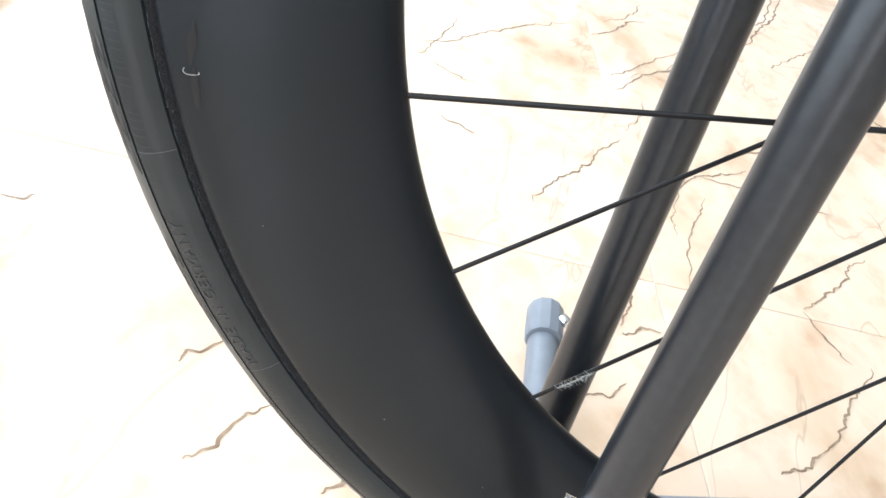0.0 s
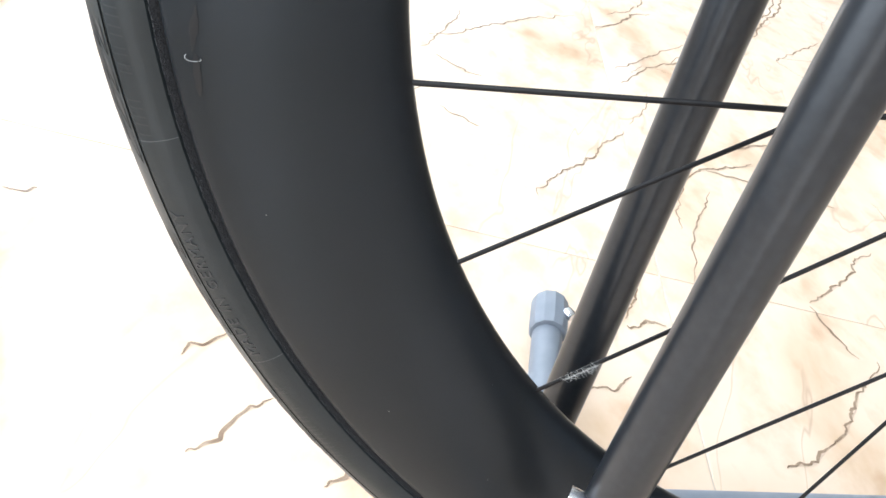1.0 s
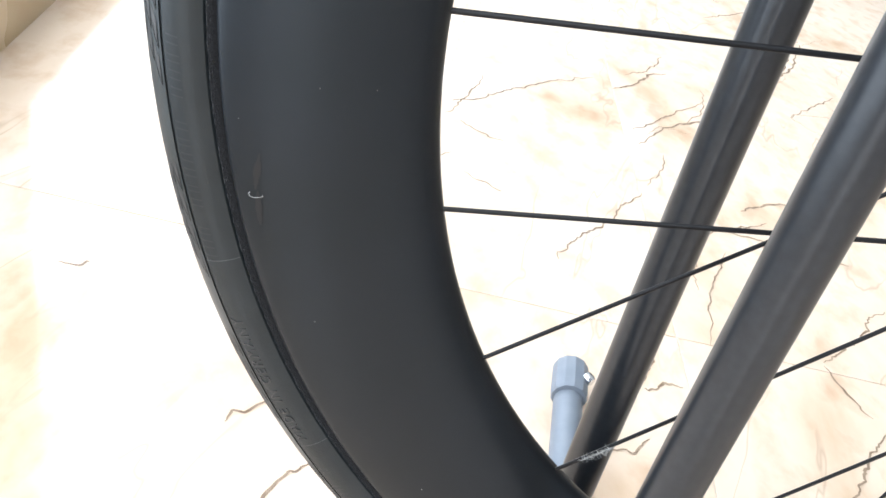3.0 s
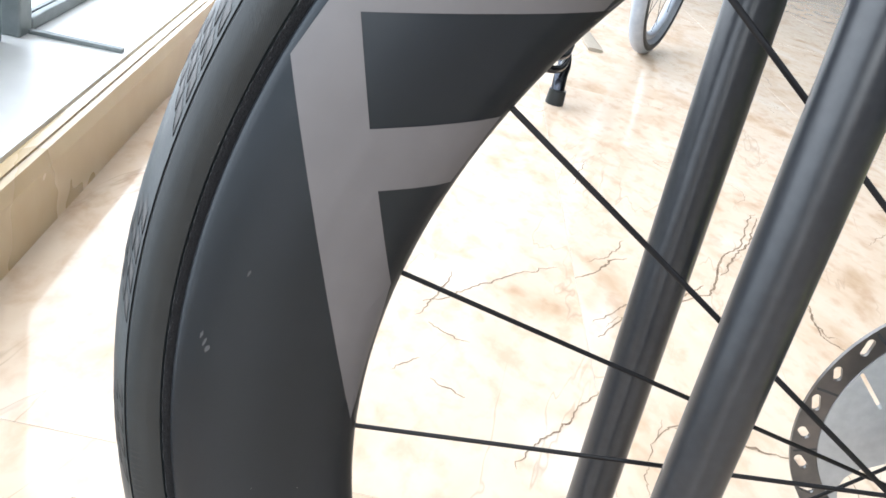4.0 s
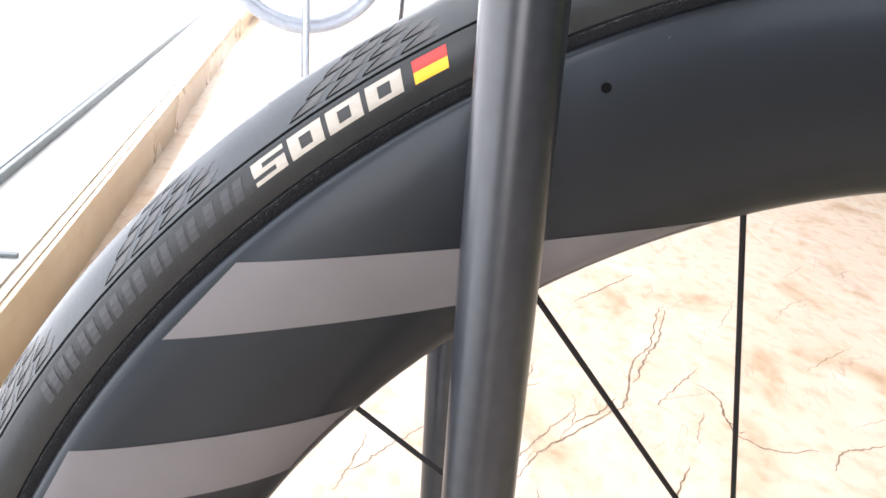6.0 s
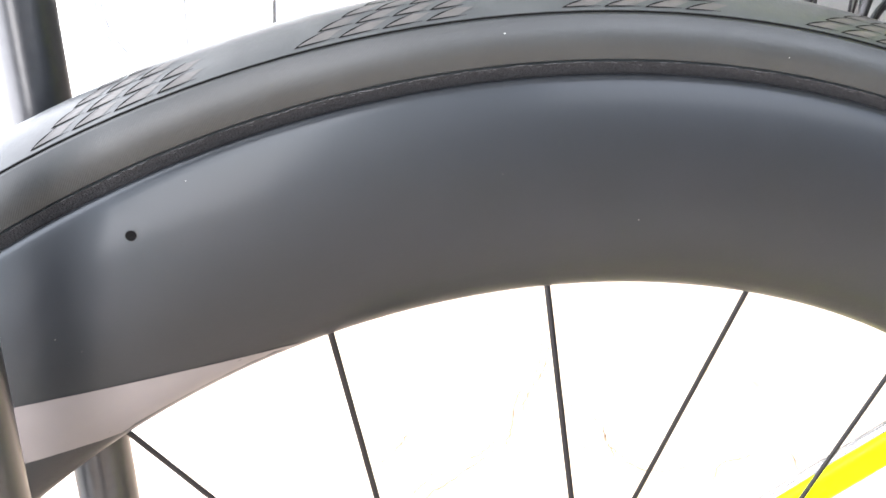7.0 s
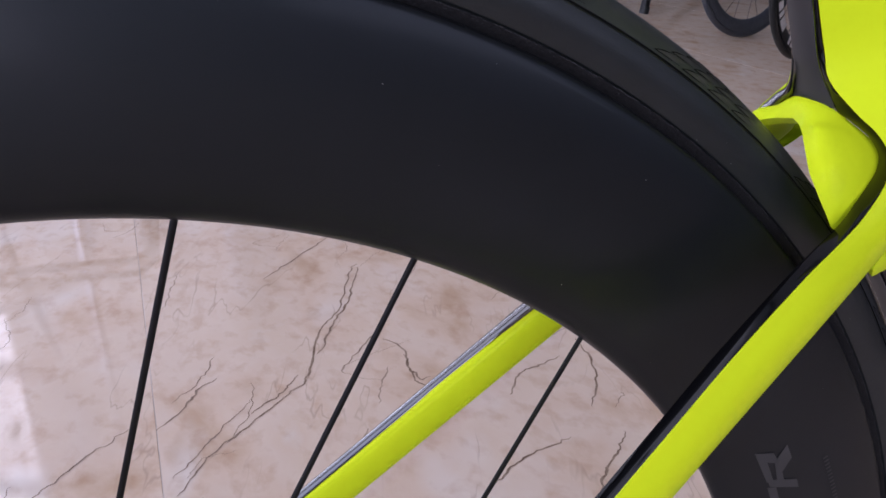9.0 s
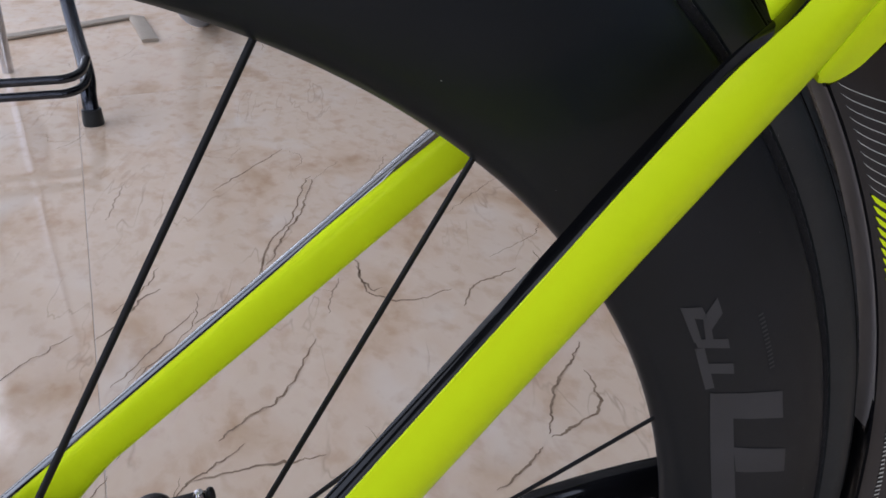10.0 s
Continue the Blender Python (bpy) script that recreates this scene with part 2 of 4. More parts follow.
def smooth_path(points, steps=8):
    """A curve through the points."""
    p = [Vector(q) for q in points]
    p = [2 * p[0] - p[1]] + p + [2 * p[-1] - p[-2]]
    out = []
    for i in range(1, len(p) - 2):
        for j in range(steps):
            u = j / steps
            out.append(0.5 * (2 * p[i] + (p[i + 1] - p[i - 1]) * u + (2 * p[i - 1] - 5 * p[i] + 4 * p[i + 1] - p[i + 2]) * u * u
                              + (3 * p[i] - 3 * p[i + 1] + p[i + 2] - p[i - 1]) * u ** 3))
    return out + [p[-2]]


def sweep(path, section, up=(0, 1, 0), bm=None, scales=None, cap=True):
    """Carries a section of (side, up) points along a path."""
    bm = bm or bmesh.new()
    up = Vector(up)
    rings = []
    for i, p in enumerate(path):
        p = Vector(p)
        d = (Vector(path[min(i + 1, len(path) - 1)]) - Vector(path[max(i - 1, 0)])).normalized()
        s = d.cross(up).normalized()
        u = s.cross(d).normalized()
        k = scales[i] if scales else 1.0
        rings.append([bm.verts.new(p + s * (a * k) + u * (b * k)) for a, b in section])
    n = len(section)
    for i in range(len(rings) - 1):
        for j in range(n):
            k = (j + 1) % n
            bm.faces.new((rings[i][j], rings[i][k], rings[i + 1][k], rings[i + 1][j]))
    if cap:
        bm.faces.new(rings[0])
        bm.faces.new(rings[-1])
    return bm


def circle(r, n=16):
    return [(r * math.cos(2 * math.pi * i / n), r * math.sin(2 * math.pi * i / n)) for i in range(n)]


def oval(a, b, n=20, power=2.6):
    out = []
    for i in range(n):
        c, s = math.cos(2 * math.pi * i / n), math.sin(2 * math.pi * i / n)
        out.append((a * math.copysign(abs(c) ** (2 / power), c), b * math.copysign(abs(s) ** (2 / power), s)))
    return out


def rod(a, b, r, n=16, bm=None, r2=None):
    a, b = Vector(a), Vector(b)
    up = (0, 1, 0) if abs((b - a).normalized().y) < 0.9 else (1, 0, 0)
    return sweep([a, b], circle(r, n), up, bm, [1.0, (r2 or r) / r])


def pipe(points, r, n=14, steps=8, bm=None, up=(0, 1, 0.01)):
    return sweep(smooth_path(points, steps), circle(r, n), up, bm)


# ---- the room ----
def plain(name, lo, hi, mat, label, category, bevel=0.0):
    ob = new(name, mesh_of(name, box(bmesh.new(), lo, hi, bevel), mat, False))
    return tagged(ob, label, category, kind="structure")


X0, X1, Y0, Y1, ZTOP = -0.655, 5.2, -2.5, 9.0, 3.3
floor = plain("floor", (-1.3, Y0, -0.06), (X1, Y1, -0.0009), GROUT, "cream polished marble tile floor with brown veins", "floor")
plain("wall_north", (-1.4, Y1, -0.06), (X1, Y1 + 0.15, ZTOP), BACK_WALL, "plain grey painted wall at the back", "wall")
plain("wall_east", (X1, Y0, -0.06), (X1 + 0.15, Y1 + 0.15, ZTOP), DARKENED_WALLS, "plain side wall in grey darkened to cut bounce", "wall")
ceiling = plain("ceiling", (-3.2, Y0, ZTOP), (X1 + 0.15, Y1 + 0.15, ZTOP + 0.15), BACK_WALL, "plain grey painted ceiling", "ceiling")
plain("wall_west", (-1.4, Y0, -0.06), (-1.05, -1.12, ZTOP), DARKENED_WALLS, "plain wall beside the window, darkened to cut bounce", "wall")
# three unseen dark walls, added to block light and darken the rim's reflections
plain("light_blocker_east", (1.45, -0.95, -0.06), (X1 + 0.15, -0.80, ZTOP), DARKENED_WALLS, "unseen dark wall added to keep light off the right side", "wall")
plain("light_blocker_pier", (-0.22, Y0 - 0.12, -0.06), (0.62, Y0, 2.55), DARKENED_WALLS, "unseen dark pier added to dim the middle of the rim", "wall")
plain("light_blocker_low", (0.62, Y0 - 0.12, -0.06), (X1 + 0.15, Y0, 0.90), DARKENED_WALLS, "unseen dark low wall added to cut light near the floor", "wall")
plain("wall_south", (-1.25, Y0 - 0.15, 2.55), (X1 + 0.15, Y0, ZTOP), PLASTER, "plain unseen plaster band above the added front openings", "wall")
sill = plain("window_sill", (-0.692, Y0, -0.055), (X0, Y1, 0.105), SILL, "low tan marble curb in front of the window", "sill", 0.024)
ledge = plain("window_ledge", (-1.10, Y0, -0.055), (-0.692, Y1, 0.1), LEDGE, "white stone ledge under the window", "ledge")
sill.matrix_world = ledge.matrix_world = TURN
plain("ground", (-60, -60, -0.20), (60, 60, -0.10), PAVING, "pale sunlit paving outside the window", "ground")

# window along the curb: grey posts and rails, the sun comes in over it
window = tagged(new("window_1", mesh_of("window_1", box(bmesh.new(), (-1.0, Y0, 3.2), (-0.9, Y1, ZTOP), 0.004), FRAME_GREY, False)),
                "long shop window in grey aluminium frame", "window", kind="structure")
part("window_post", box(bmesh.new(), (-0.90, 1.03, 0.1), (-0.842, 1.075, 3.2), 0.004), FRAME_GREY, window, smooth=False)
part("bottom_rail", box(bmesh.new(), (-0.868, 1.075, 0.1), (-0.842, 8.9, 0.122), 0.004), FRAME_GREY, window, smooth=False)
part("threshold_strip", box(bmesh.new(), (-0.842, 1.060, 0.1), (-0.700, 1.074, 0.107), 0.002), FRAME_GREY, window, smooth=False)
part("door_stile", box(bmesh.new(), (-0.90, 0.86, 0.1), (-0.855, 1.0, 2.3), 0.004), FRAME_GREY, window, smooth=False)
part("door_foot", box(bmesh.new(), (-0.90, 0.02, 0.1), (-0.855, 0.86, 0.30), 0.004), FRAME_GREY, window, smooth=False)

GLASS = bpy.data.materials.new("clear glass")
GLASS.use_nodes = True
glass = GLASS.node_tree.nodes["Principled BSDF"]
glass.inputs["Transmission Weight"].default_value, glass.inputs["Roughness"].default_value, glass.inputs["IOR"].default_value = 1.0, 0.0, 1.05
for y0, y1 in ((1.08, 3.7), (3.72, 6.3), (6.32, 8.9)):
    part("pane", box(bmesh.new(), (-0.858, y0, 0.122), (-0.852, y1, 3.2)), GLASS, window, "clear window pane", smooth=False).visible_shadow = False

window.matrix_world = TURN
corner = plain("wall_north_west", (-0.82, 4.8, -0.06), (0.5, 4.95, ZTOP), PLASTER, "plain pale wall beside the corner window", "wall")
corner_window = tagged(new("window_2", mesh_of("window_2", box(bmesh.new(), (-1.30, 4.82, 3.22), (-0.822, 4.9, ZTOP - 0.002), 0.004), FRAME_GREY, False)),
                       "narrow bright corner window in grey aluminium frame", "window", kind="structure")
part("pane", box(bmesh.new(), (-1.26, 4.855, 0.105), (-0.822, 4.861, 3.22)), GLASS, corner_window, "clear window pane", smooth=False).visible_shadow = False

# floor: large polished tiles with narrow joints
TW, TD = 0.8, 1.6
tile_mesh = {}
for i in range(-2, 7):
    for j in range(-2, 6):
        xa, xb = max(-1.25, 0.010 + TW * i), min(X1, 0.010 + TW * (i + 1))
        ya, yb = max(Y0, 0.325 + TD * j), min(Y1, 0.325 + TD * (j + 1))
        if xb - xa < 0.02 or yb - ya < 0.02:
            continue
        key = (round(xb - xa, 3), round(yb - ya, 3))
        if key not in tile_mesh:
            w, d = (xb - xa) / 2 - 0.0006, (yb - ya) / 2 - 0.0006
            tile_mesh[key] = mesh_of("tile", box(bmesh.new(), (-w, -d, -0.006), (w, d, 0.0), 0.0006), MARBLE, False)
        t = new("tile", tile_mesh[key])
        t.parent = floor
        t.location = ((xa + xb) / 2, (ya + yb) / 2, 0.0)

veins_bm = bmesh.new()


def vein(*points, wide=0.0010):
    """A dark vein lying in the polished surface, of uneven width."""
    path = smooth_path([(x, y, 0) for x, y in points], 11)
    fine = []
    for i, p in enumerate(path):
        k = noise.noise_vector(p * 60) * 0.005 + noise.noise_vector(p * 190) * 0.0030
        fine.append(Vector((p.x + k.x, p.y + k.y, 0.0004)))
    last = None
    for i, p in enumerate(fine):
        d = (fine[min(i + 1, len(fine) - 1)] - fine[max(i - 1, 0)]).normalized()
        s = Vector((-d.y, d.x, 0))
        u = i / (len(fine) - 1)
        w = 1.05 * wide * (0.25 + math.sin(math.pi * u) ** 0.5 * (0.5 + abs(noise.noise(p * 45)) * 1.2))
        pair = (veins_bm.verts.new(p + s * w), veins_bm.verts.new(p - s * w))
        if last:
            veins_bm.faces.new((last[0], last[1], pair[1], pair[0]))
        last = pair


vein((-0.093, 0.404), (-0.071, 0.444), (-0.047, 0.472), (-0.027, 0.496), (-0.015, 0.526), (0.011, 0.562))
vein((0.024, 0.725), (0.067, 0.776), (0.101, 0.819), (0.142, 0.868))
vein((-0.300, 0.066), (-0.288, 0.080), (-0.284, 0.089), (-0.274, 0.100), (-0.267, 0.114))
vein((0.146, 0.337), (0.169, 0.358), (0.203, 0.390), (0.218, 0.416), (0.246, 0.442))
vein((0.188, 0.277), (0.155, 0.237), (0.135, 0.209), (0.123, 0.187), (0.108, 0.171))
vein((0.068, 0.144), (0.091, 0.157), (0.108, 0.171))
vein((-0.071, 0.176), (-0.051, 0.184), (-0.035, 0.196))
vein((-0.031, 0.250), (-0.012, 0.260), (0.004, 0.262))
vein((-0.016, 0.309), (-0.018, 0.284), (-0.028, 0.261))
vein((-0.322, 0.133), (-0.312, 0.147), (-0.306, 0.158))
vein((0.144, 0.331), (0.155, 0.303), (0.171, 0.278))
vein((-0.202, 0.680), (-0.173, 0.703), (-0.132, 0.753), (-0.072, 0.817), (-0.015, 0.861))
vein((-0.209, 0.644), (-0.186, 0.706), (-0.165, 0.781))
vein((-0.193, 0.635), (-0.170, 0.617), (-0.142, 0.606))
vein((-0.182, 0.521), (-0.161, 0.506), (-0.144, 0.497))
vein((0.068, 0.497), (0.093, 0.530), (0.117, 0.541), (0.155, 0.564))
vein((0.033, 0.902), (0.076, 0.948), (0.108, 1.015))
vein((0.284, 0.899), (0.334, 0.962), (0.393, 1.029))
vein((-0.226, 0.061), (-0.218, 0.072), (-0.212, 0.077))
vein((-0.475, 0.247), (-0.465, 0.249), (-0.457, 0.258))
vein((0.023, 0.685), (0.078, 0.762), (0.129, 0.804), (0.205, 0.874), (0.233, 0.905), (0.278, 1.030), (0.332, 1.109), (0.390, 1.254), (0.411, 1.283), wide=0.0015)
vein((0.133, 0.831), (0.188, 0.872), (0.217, 0.912), wide=0.0015)
vein((0.373, 0.973), (0.392, 0.926), (0.381, 0.874), (0.389, 0.836), (0.406, 0.833), wide=0.0015)
vein((0.012, 0.842), (0.053, 0.885), (0.073, 0.925), (0.100, 0.948), wide=0.0015)
vein((0.665, 0.860), (0.642, 0.755), (0.588, 0.678), wide=0.0015)
vein((0.389, 0.569), (0.452, 0.605), (0.527, 0.622), wide=0.0015)
vein((0.226, 1.277), (0.299, 1.348), (0.389, 1.440), wide=0.0015)
vein((0.496, 0.749), (0.533, 0.794), (0.575, 0.806), (0.615, 0.819), wide=0.0015)
vein((0.478, 0.456), (0.502, 0.501), (0.530, 0.538), (0.570, 0.573), (0.602, 0.609), wide=0.0015)
vein((0.577, 0.551), (0.569, 0.510), (0.552, 0.476), (0.504, 0.457), (0.479, 0.451), wide=0.0015)
vein((0.388, 0.914), (0.381, 0.835), (0.404, 0.801), (0.442, 0.786), (0.499, 0.799), wide=0.0015)
vein((0.263, 0.962), (0.304, 1.048), (0.350, 1.123), (0.408, 1.265), wide=0.0015)
vein((0.128, 0.581), (0.167, 0.608), (0.213, 0.636), (0.281, 0.739), wide=0.0015)
vein((0.094, 0.528), (0.140, 0.523), (0.187, 0.519), (0.236, 0.515), wide=0.0015)
vein((0.384, 0.397), (0.426, 0.417), (0.460, 0.443), wide=0.0015)
vr = random.Random(21)
for i in range(120):
    x, y, head = vr.uniform(-0.5, 2.4), vr.uniform(0.2, 3.6), radians(vr.gauss(62, 22))
    ln = vr.uniform(0.04, 0.20)
    mid = (x + ln * 0.5 * math.cos(head) + vr.gauss(0, 0.012), y + ln * 0.5 * math.sin(head) + vr.gauss(0, 0.012))
    vein((x, y), mid, (x + ln * math.cos(head), y + ln * math.sin(head)), wide=vr.uniform(0.00035, 0.0008))
    if i % 3 == 0:
        vein(mid, (mid[0] + vr.uniform(-0.05, 0.05), mid[1] + vr.uniform(0.01, 0.07)), (mid[0] + vr.uniform(-0.09, 0.09), mid[1] + vr.uniform(0.05, 0.13)), wide=0.0004)
veins = part("vein", veins_bm, VEIN, floor, "fine brown veins in the cream marble", smooth=False)
veins["kind"] = "stuff"

# ---- bicycle: rear wheel ----
bike = thing("bicycle", "neon yellow and black road bicycle with deep carbon wheel", "bicycle", HUB)
SIDE = [(0.2526, 0.0), (0.2530, 0.0022), (0.2546, 0.0045), (0.2580, 0.0072), (0.2640, 0.0100), (0.2720, 0.0124), (0.2820, 0.0141), (0.2920, 0.0149),
        (0.3010, 0.0151), (0.3060, 0.0149), (0.3100, 0.0145), (0.3130, 0.0140), (0.3148, 0.0136), (0.3158, 0.0131), (0.3164, 0.0124), (0.3166, 0.0116)]
rim_profile = [(r, -y) for r, y in reversed(SIDE)] + SIDE[1:] + [(0.3155, 0.0100), (0.3095, 0.0), (0.3155, -0.0100)]
rim = part("rear_wheel", lathe(rim_profile, 240), RIM, bike, "deep satin black carbon rim with grey lettering shapes", sharp=60)


def rim_y(r):
    return -float(np.interp(r, [s[0] for s in SIDE[:13]], [s[1] for s in SIDE[:13]]))


TYRE = [(0.3140, 0.0092), (0.3165, 0.0096), (0.3180, 0.0102), (0.3196, 0.0110), (0.3200, 0.0106), (0.3205, 0.0116), (0.3235, 0.0128), (0.3268, 0.0132), (0.3295, 0.0129),
        (0.3320, 0.0119), (0.3325, 0.0113), (0.3331, 0.0113), (0.3350, 0.0099), (0.3372, 0.0078), (0.3390, 0.0053), (0.3401, 0.0028), (0.3405, 0.0)]
flank_near, flank_far = [(r, -y) for r, y in TYRE[:12]], [(r, y) for r, y in reversed(TYRE[:12])]
tyre_profile = flank_near + [(0.3310, -0.0060), (0.3310, 0.0060)] + flank_far
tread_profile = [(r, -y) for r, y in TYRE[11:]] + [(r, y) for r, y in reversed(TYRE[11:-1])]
tyre = part("tyre", lathe(tyre_profile, 240), RUBBER, rim, "black slick road tyre with fine shoulder tread", sharp=28)
part("tread", lathe(tread_profile, 240, False), TREAD_RUBBER, rim, "greyer tread band of the tyre")
part("chafer_strip", lathe([(0.3150, -0.0094), (0.3166, -0.0099), (0.3180, -0.0105), (0.3190, -0.0110), (0.3197, -0.0112), (0.3194, -0.0102)], 240), FABRIC, rim, "black woven strip along the tyre bead")

thread_bm = bmesh.new()
rnd = random.Random(11)


def loose_thread(deg, run, r, y, half, wave):
    """A short stitch lying along the bead, a little crooked."""
    prev = None
    for i in range(5):
        a, q = radians(deg + run * i / 4), r + wave * math.sin(i * 1.9 + deg)
        pair = [thread_bm.verts.new((k * math.cos(a), y, k * math.sin(a))) for k in (q - half, q + half)]
        if prev:
            thread_bm.faces.new((prev[0], prev[1], pair[1], pair[0]))
        prev = pair


deg = 0.0
while deg < 360.0:
    run = rnd.uniform(0.10, 0.42)
    dense = noise.noise(Vector((deg * 0.09, 0.0, 0.0))) + 0.25
    if rnd.random() < 0.62 + dense * 0.4:
        loose_thread(deg, run, 0.31955 + rnd.uniform(-0.00010, 0.00022), -0.01145, rnd.uniform(0.00003, 0.00008), rnd.uniform(0.00002, 0.00012))
    if rnd.random() < 0.25 + dense * 0.5:
        loose_thread(deg + 0.1, run * 0.5, 0.31900 + rnd.uniform(-0.0004, 0.0003), -0.01122, 0.00004, 0.0001)
    deg += run + rnd.uniform(0.02, 0.16)
thr = part("chafer_thread", thread_bm, material("grey thread", (0.05, 0.05, 0.052), 0.8), rim, "fine grey stitches along the woven strip", smooth=False)
thr["kind"] = "stuff"

ARC = [0.0]
for p, q in zip(TYRE, TYRE[1:]):
    ARC.append(ARC[-1] + math.hypot(q[0] - p[0], q[1] - p[1]))


def on_tyre(deg, v, lift):
    """A point on the tyre's near flank; v is the way in metres from the bead towards the crown."""
    r, y = float(np.interp(v, ARC, [p[0] for p in TYRE])), float(np.interp(v, ARC, [p[1] for p in TYRE]))
    r1, y1 = float(np.interp(v + 0.0005, ARC, [p[0] for p in TYRE])), float(np.interp(v + 0.0005, ARC, [p[1] for p in TYRE]))
    n = Vector((y - y1, r1 - r)).normalized() if v < ARC[-1] - 0.0006 else Vector((1, 0))
    r, y = r + n.x * lift, y + n.y * lift
    a = radians(deg)
    return Vector((r * math.cos(a), -y, r * math.sin(a)))


def on_rim(deg, r, lift=0.00025):
    a = radians(deg)
    return Vector((r * math.cos(a), rim_y(r) - lift, r * math.sin(a)))


def patch(bm, corner, fn, nu=6, nv=3):
    """A patch of a curved surface between four corners in its own coordinates."""
    (a, b, c, d) = corner
    rows = []
    for j in range(nv + 1):
        v = j / nv
        rows.append([bm.verts.new(fn(*[(a[k] * (1 - i / nu) + b[k] * i / nu) * (1 - v) + (d[k] * (1 - i / nu) + c[k] * i / nu) * v for k in (0, 1)])) for i in range(nu + 1)])
    for j in range(nv):
        for i in range(nu):
            bm.faces.new((rows[j][i], rows[j][i + 1], rows[j + 1][i + 1], rows[j + 1][i]))
    return bm


# paler rubber tone: light caught by the scales, put into the colour
LIT_SCALE = material("lit tread scale", (0.034, 0.033, 0.032), 0.5, second=(0.048, 0.046, 0.044), scale=200, bump=0.2)
# shoulder tread: thirty groups of cut scales
V_EDGE = ARC[11]
groove_bm, facet_bm, edge_bm = bmesh.new(), bmesh.new(), bmesh.new()
ROW = 0.0031


def cut(bm, p, q, bow, half, lift):
    """A tapering cut between two places (angle, way up the flank)."""
    prev = None
    for i in range(7):
        u = i / 6
        a, v = p[0] + (q[0] - p[0]) * u + bow * math.sin(math.pi * u), p[1] + (q[1] - p[1]) * u
        w = half * (0.3 + math.sin(math.pi * min(1, u + 0.15)) * 0.8)
        da, dv = (q[0] - p[0]) * 0.335 / 57.3, q[1] - p[1]
        ln = math.hypot(da, dv)
        na, nv = -dv / ln * w / 0.335 * 57.3, da / ln * w
        pair = (bm.verts.new(on_tyre(a + na, v + nv, lift)), bm.verts.new(on_tyre(a - na, v - nv, lift)))
        if prev:
            bm.faces.new((prev[0], prev[1], pair[1], pair[0]))
        prev = pair


for g in range(30):
    tip = 81.9 + 12 * g
    for row, (start, cells, step, lean) in enumerate(((0.0, 4, 1.95, 1.35), (1.15, 4, 1.65, 1.25), (2.3, 3, 1.5, 1.15), (3.4, 2, 1.4, 1.0))):
        v0 = V_EDGE + 0.0009 + row * ROW
        for c in range(cells):
            a = tip - start - c * step
            cut(groove_bm, (a, v0), (a - lean, v0 + ROW * 0.92), 0.10, 0.00022, 0.00012)
            cut(groove_bm, (a + 0.05, v0), (a - step * 0.9, v0 + 0.0002), 0.0, 0.00014, 0.00012)
            # pale patches paint the light that scale flanks and edges catch
            patch(facet_bm, ((a - 0.12, v0 + 0.0003), (a - step * 0.72, v0 + 0.0004), (a - lean - step * 0.42, v0 + ROW * 0.80), (a - lean - 0.02, v0 + ROW * 0.85)), lambda d, w: on_tyre(d, w, 0.0001), 2, 3)
            patch(edge_bm, ((a - 0.10, v0 + 0.0003), (a - 0.30, v0 + 0.0003), (a - lean * 0.95 - 0.10, v0 + ROW * 0.82), (a - lean * 0.95, v0 + ROW * 0.82)), lambda d, w: on_tyre(d, w, 0.00016), 2, 3)
edge = part("tread_glint", edge_bm, TREAD_GLINT, rim, "pale glints painted along the edges of the tread scales", smooth=False)
edge["kind"] = "stuff"
fac = part("tread_facet", facet_bm, LIT_SCALE, rim, "flanks of the tread scales painted paler as if catching light", smooth=False)
fac["kind"] = "stuff"
gro = part("tread_cut", groove_bm, GROOVE, rim, "dark fine cuts in the tyre shoulder", smooth=False)
gro["kind"] = "stuff"
part("tread_line", lathe([(r + n * 0.00012, -(y + n * 0.00012)) for (r, y, n) in ((0.33235, 0.0115, 1), (0.33285, 0.01135, 1))], 240, False), GROOVE, rim, "thin dark line along the tread edge")


def figure(strokes, a, v, wide, high, mat, name, label="", slant=0.18):
    """Block figure on the tyre flank from strokes (x0, y0, x1, y1) in a unit box; it reads along falling angles."""
    bm = bmesh.new()
    for x0, y0, x1, y1 in strokes:
        s = slant * wide

        def at(x, y):
            return (a - x * wide - y * s, v + y * high)
        patch(bm, (at(x0, y0), at(x1, y0), at(x1, y1), at(x0, y1)), lambda d, w: on_tyre(d, w, 0.00018), 3, 3)
    return part(name, bm, mat, rim, label, smooth=False)


ZERO = ((0, 0, 1, 0.24), (0, 0.76, 1, 1), (0, 0.24, 0.32, 0.76), (0.68, 0.24, 1, 0.76))
FIVE = ((0, 0, 1, 0.2), (0.68, 0.2, 1, 0.4), (0, 0.4, 1, 0.6), (0, 0.6, 0.32, 0.8), (0, 0.8, 1, 1))
V_TEXT = ARC[6] + 0.0022
for i in range(4):
    figure(FIVE if i == 0 else ZERO, 132.9 - i * 2.12, V_TEXT, 1.85, 0.0056, PRINT, "printed_figure", "cream printed figure")
figure(((0, 0.5, 1, 1),), 124.1, V_TEXT, 1.7, 0.0056, RED, "printed_flag", "red printed band")
figure(((0, 0, 1, 0.5),), 124.1, V_TEXT, 1.7, 0.0056, GOLD, "printed_flag", "gold printed band")
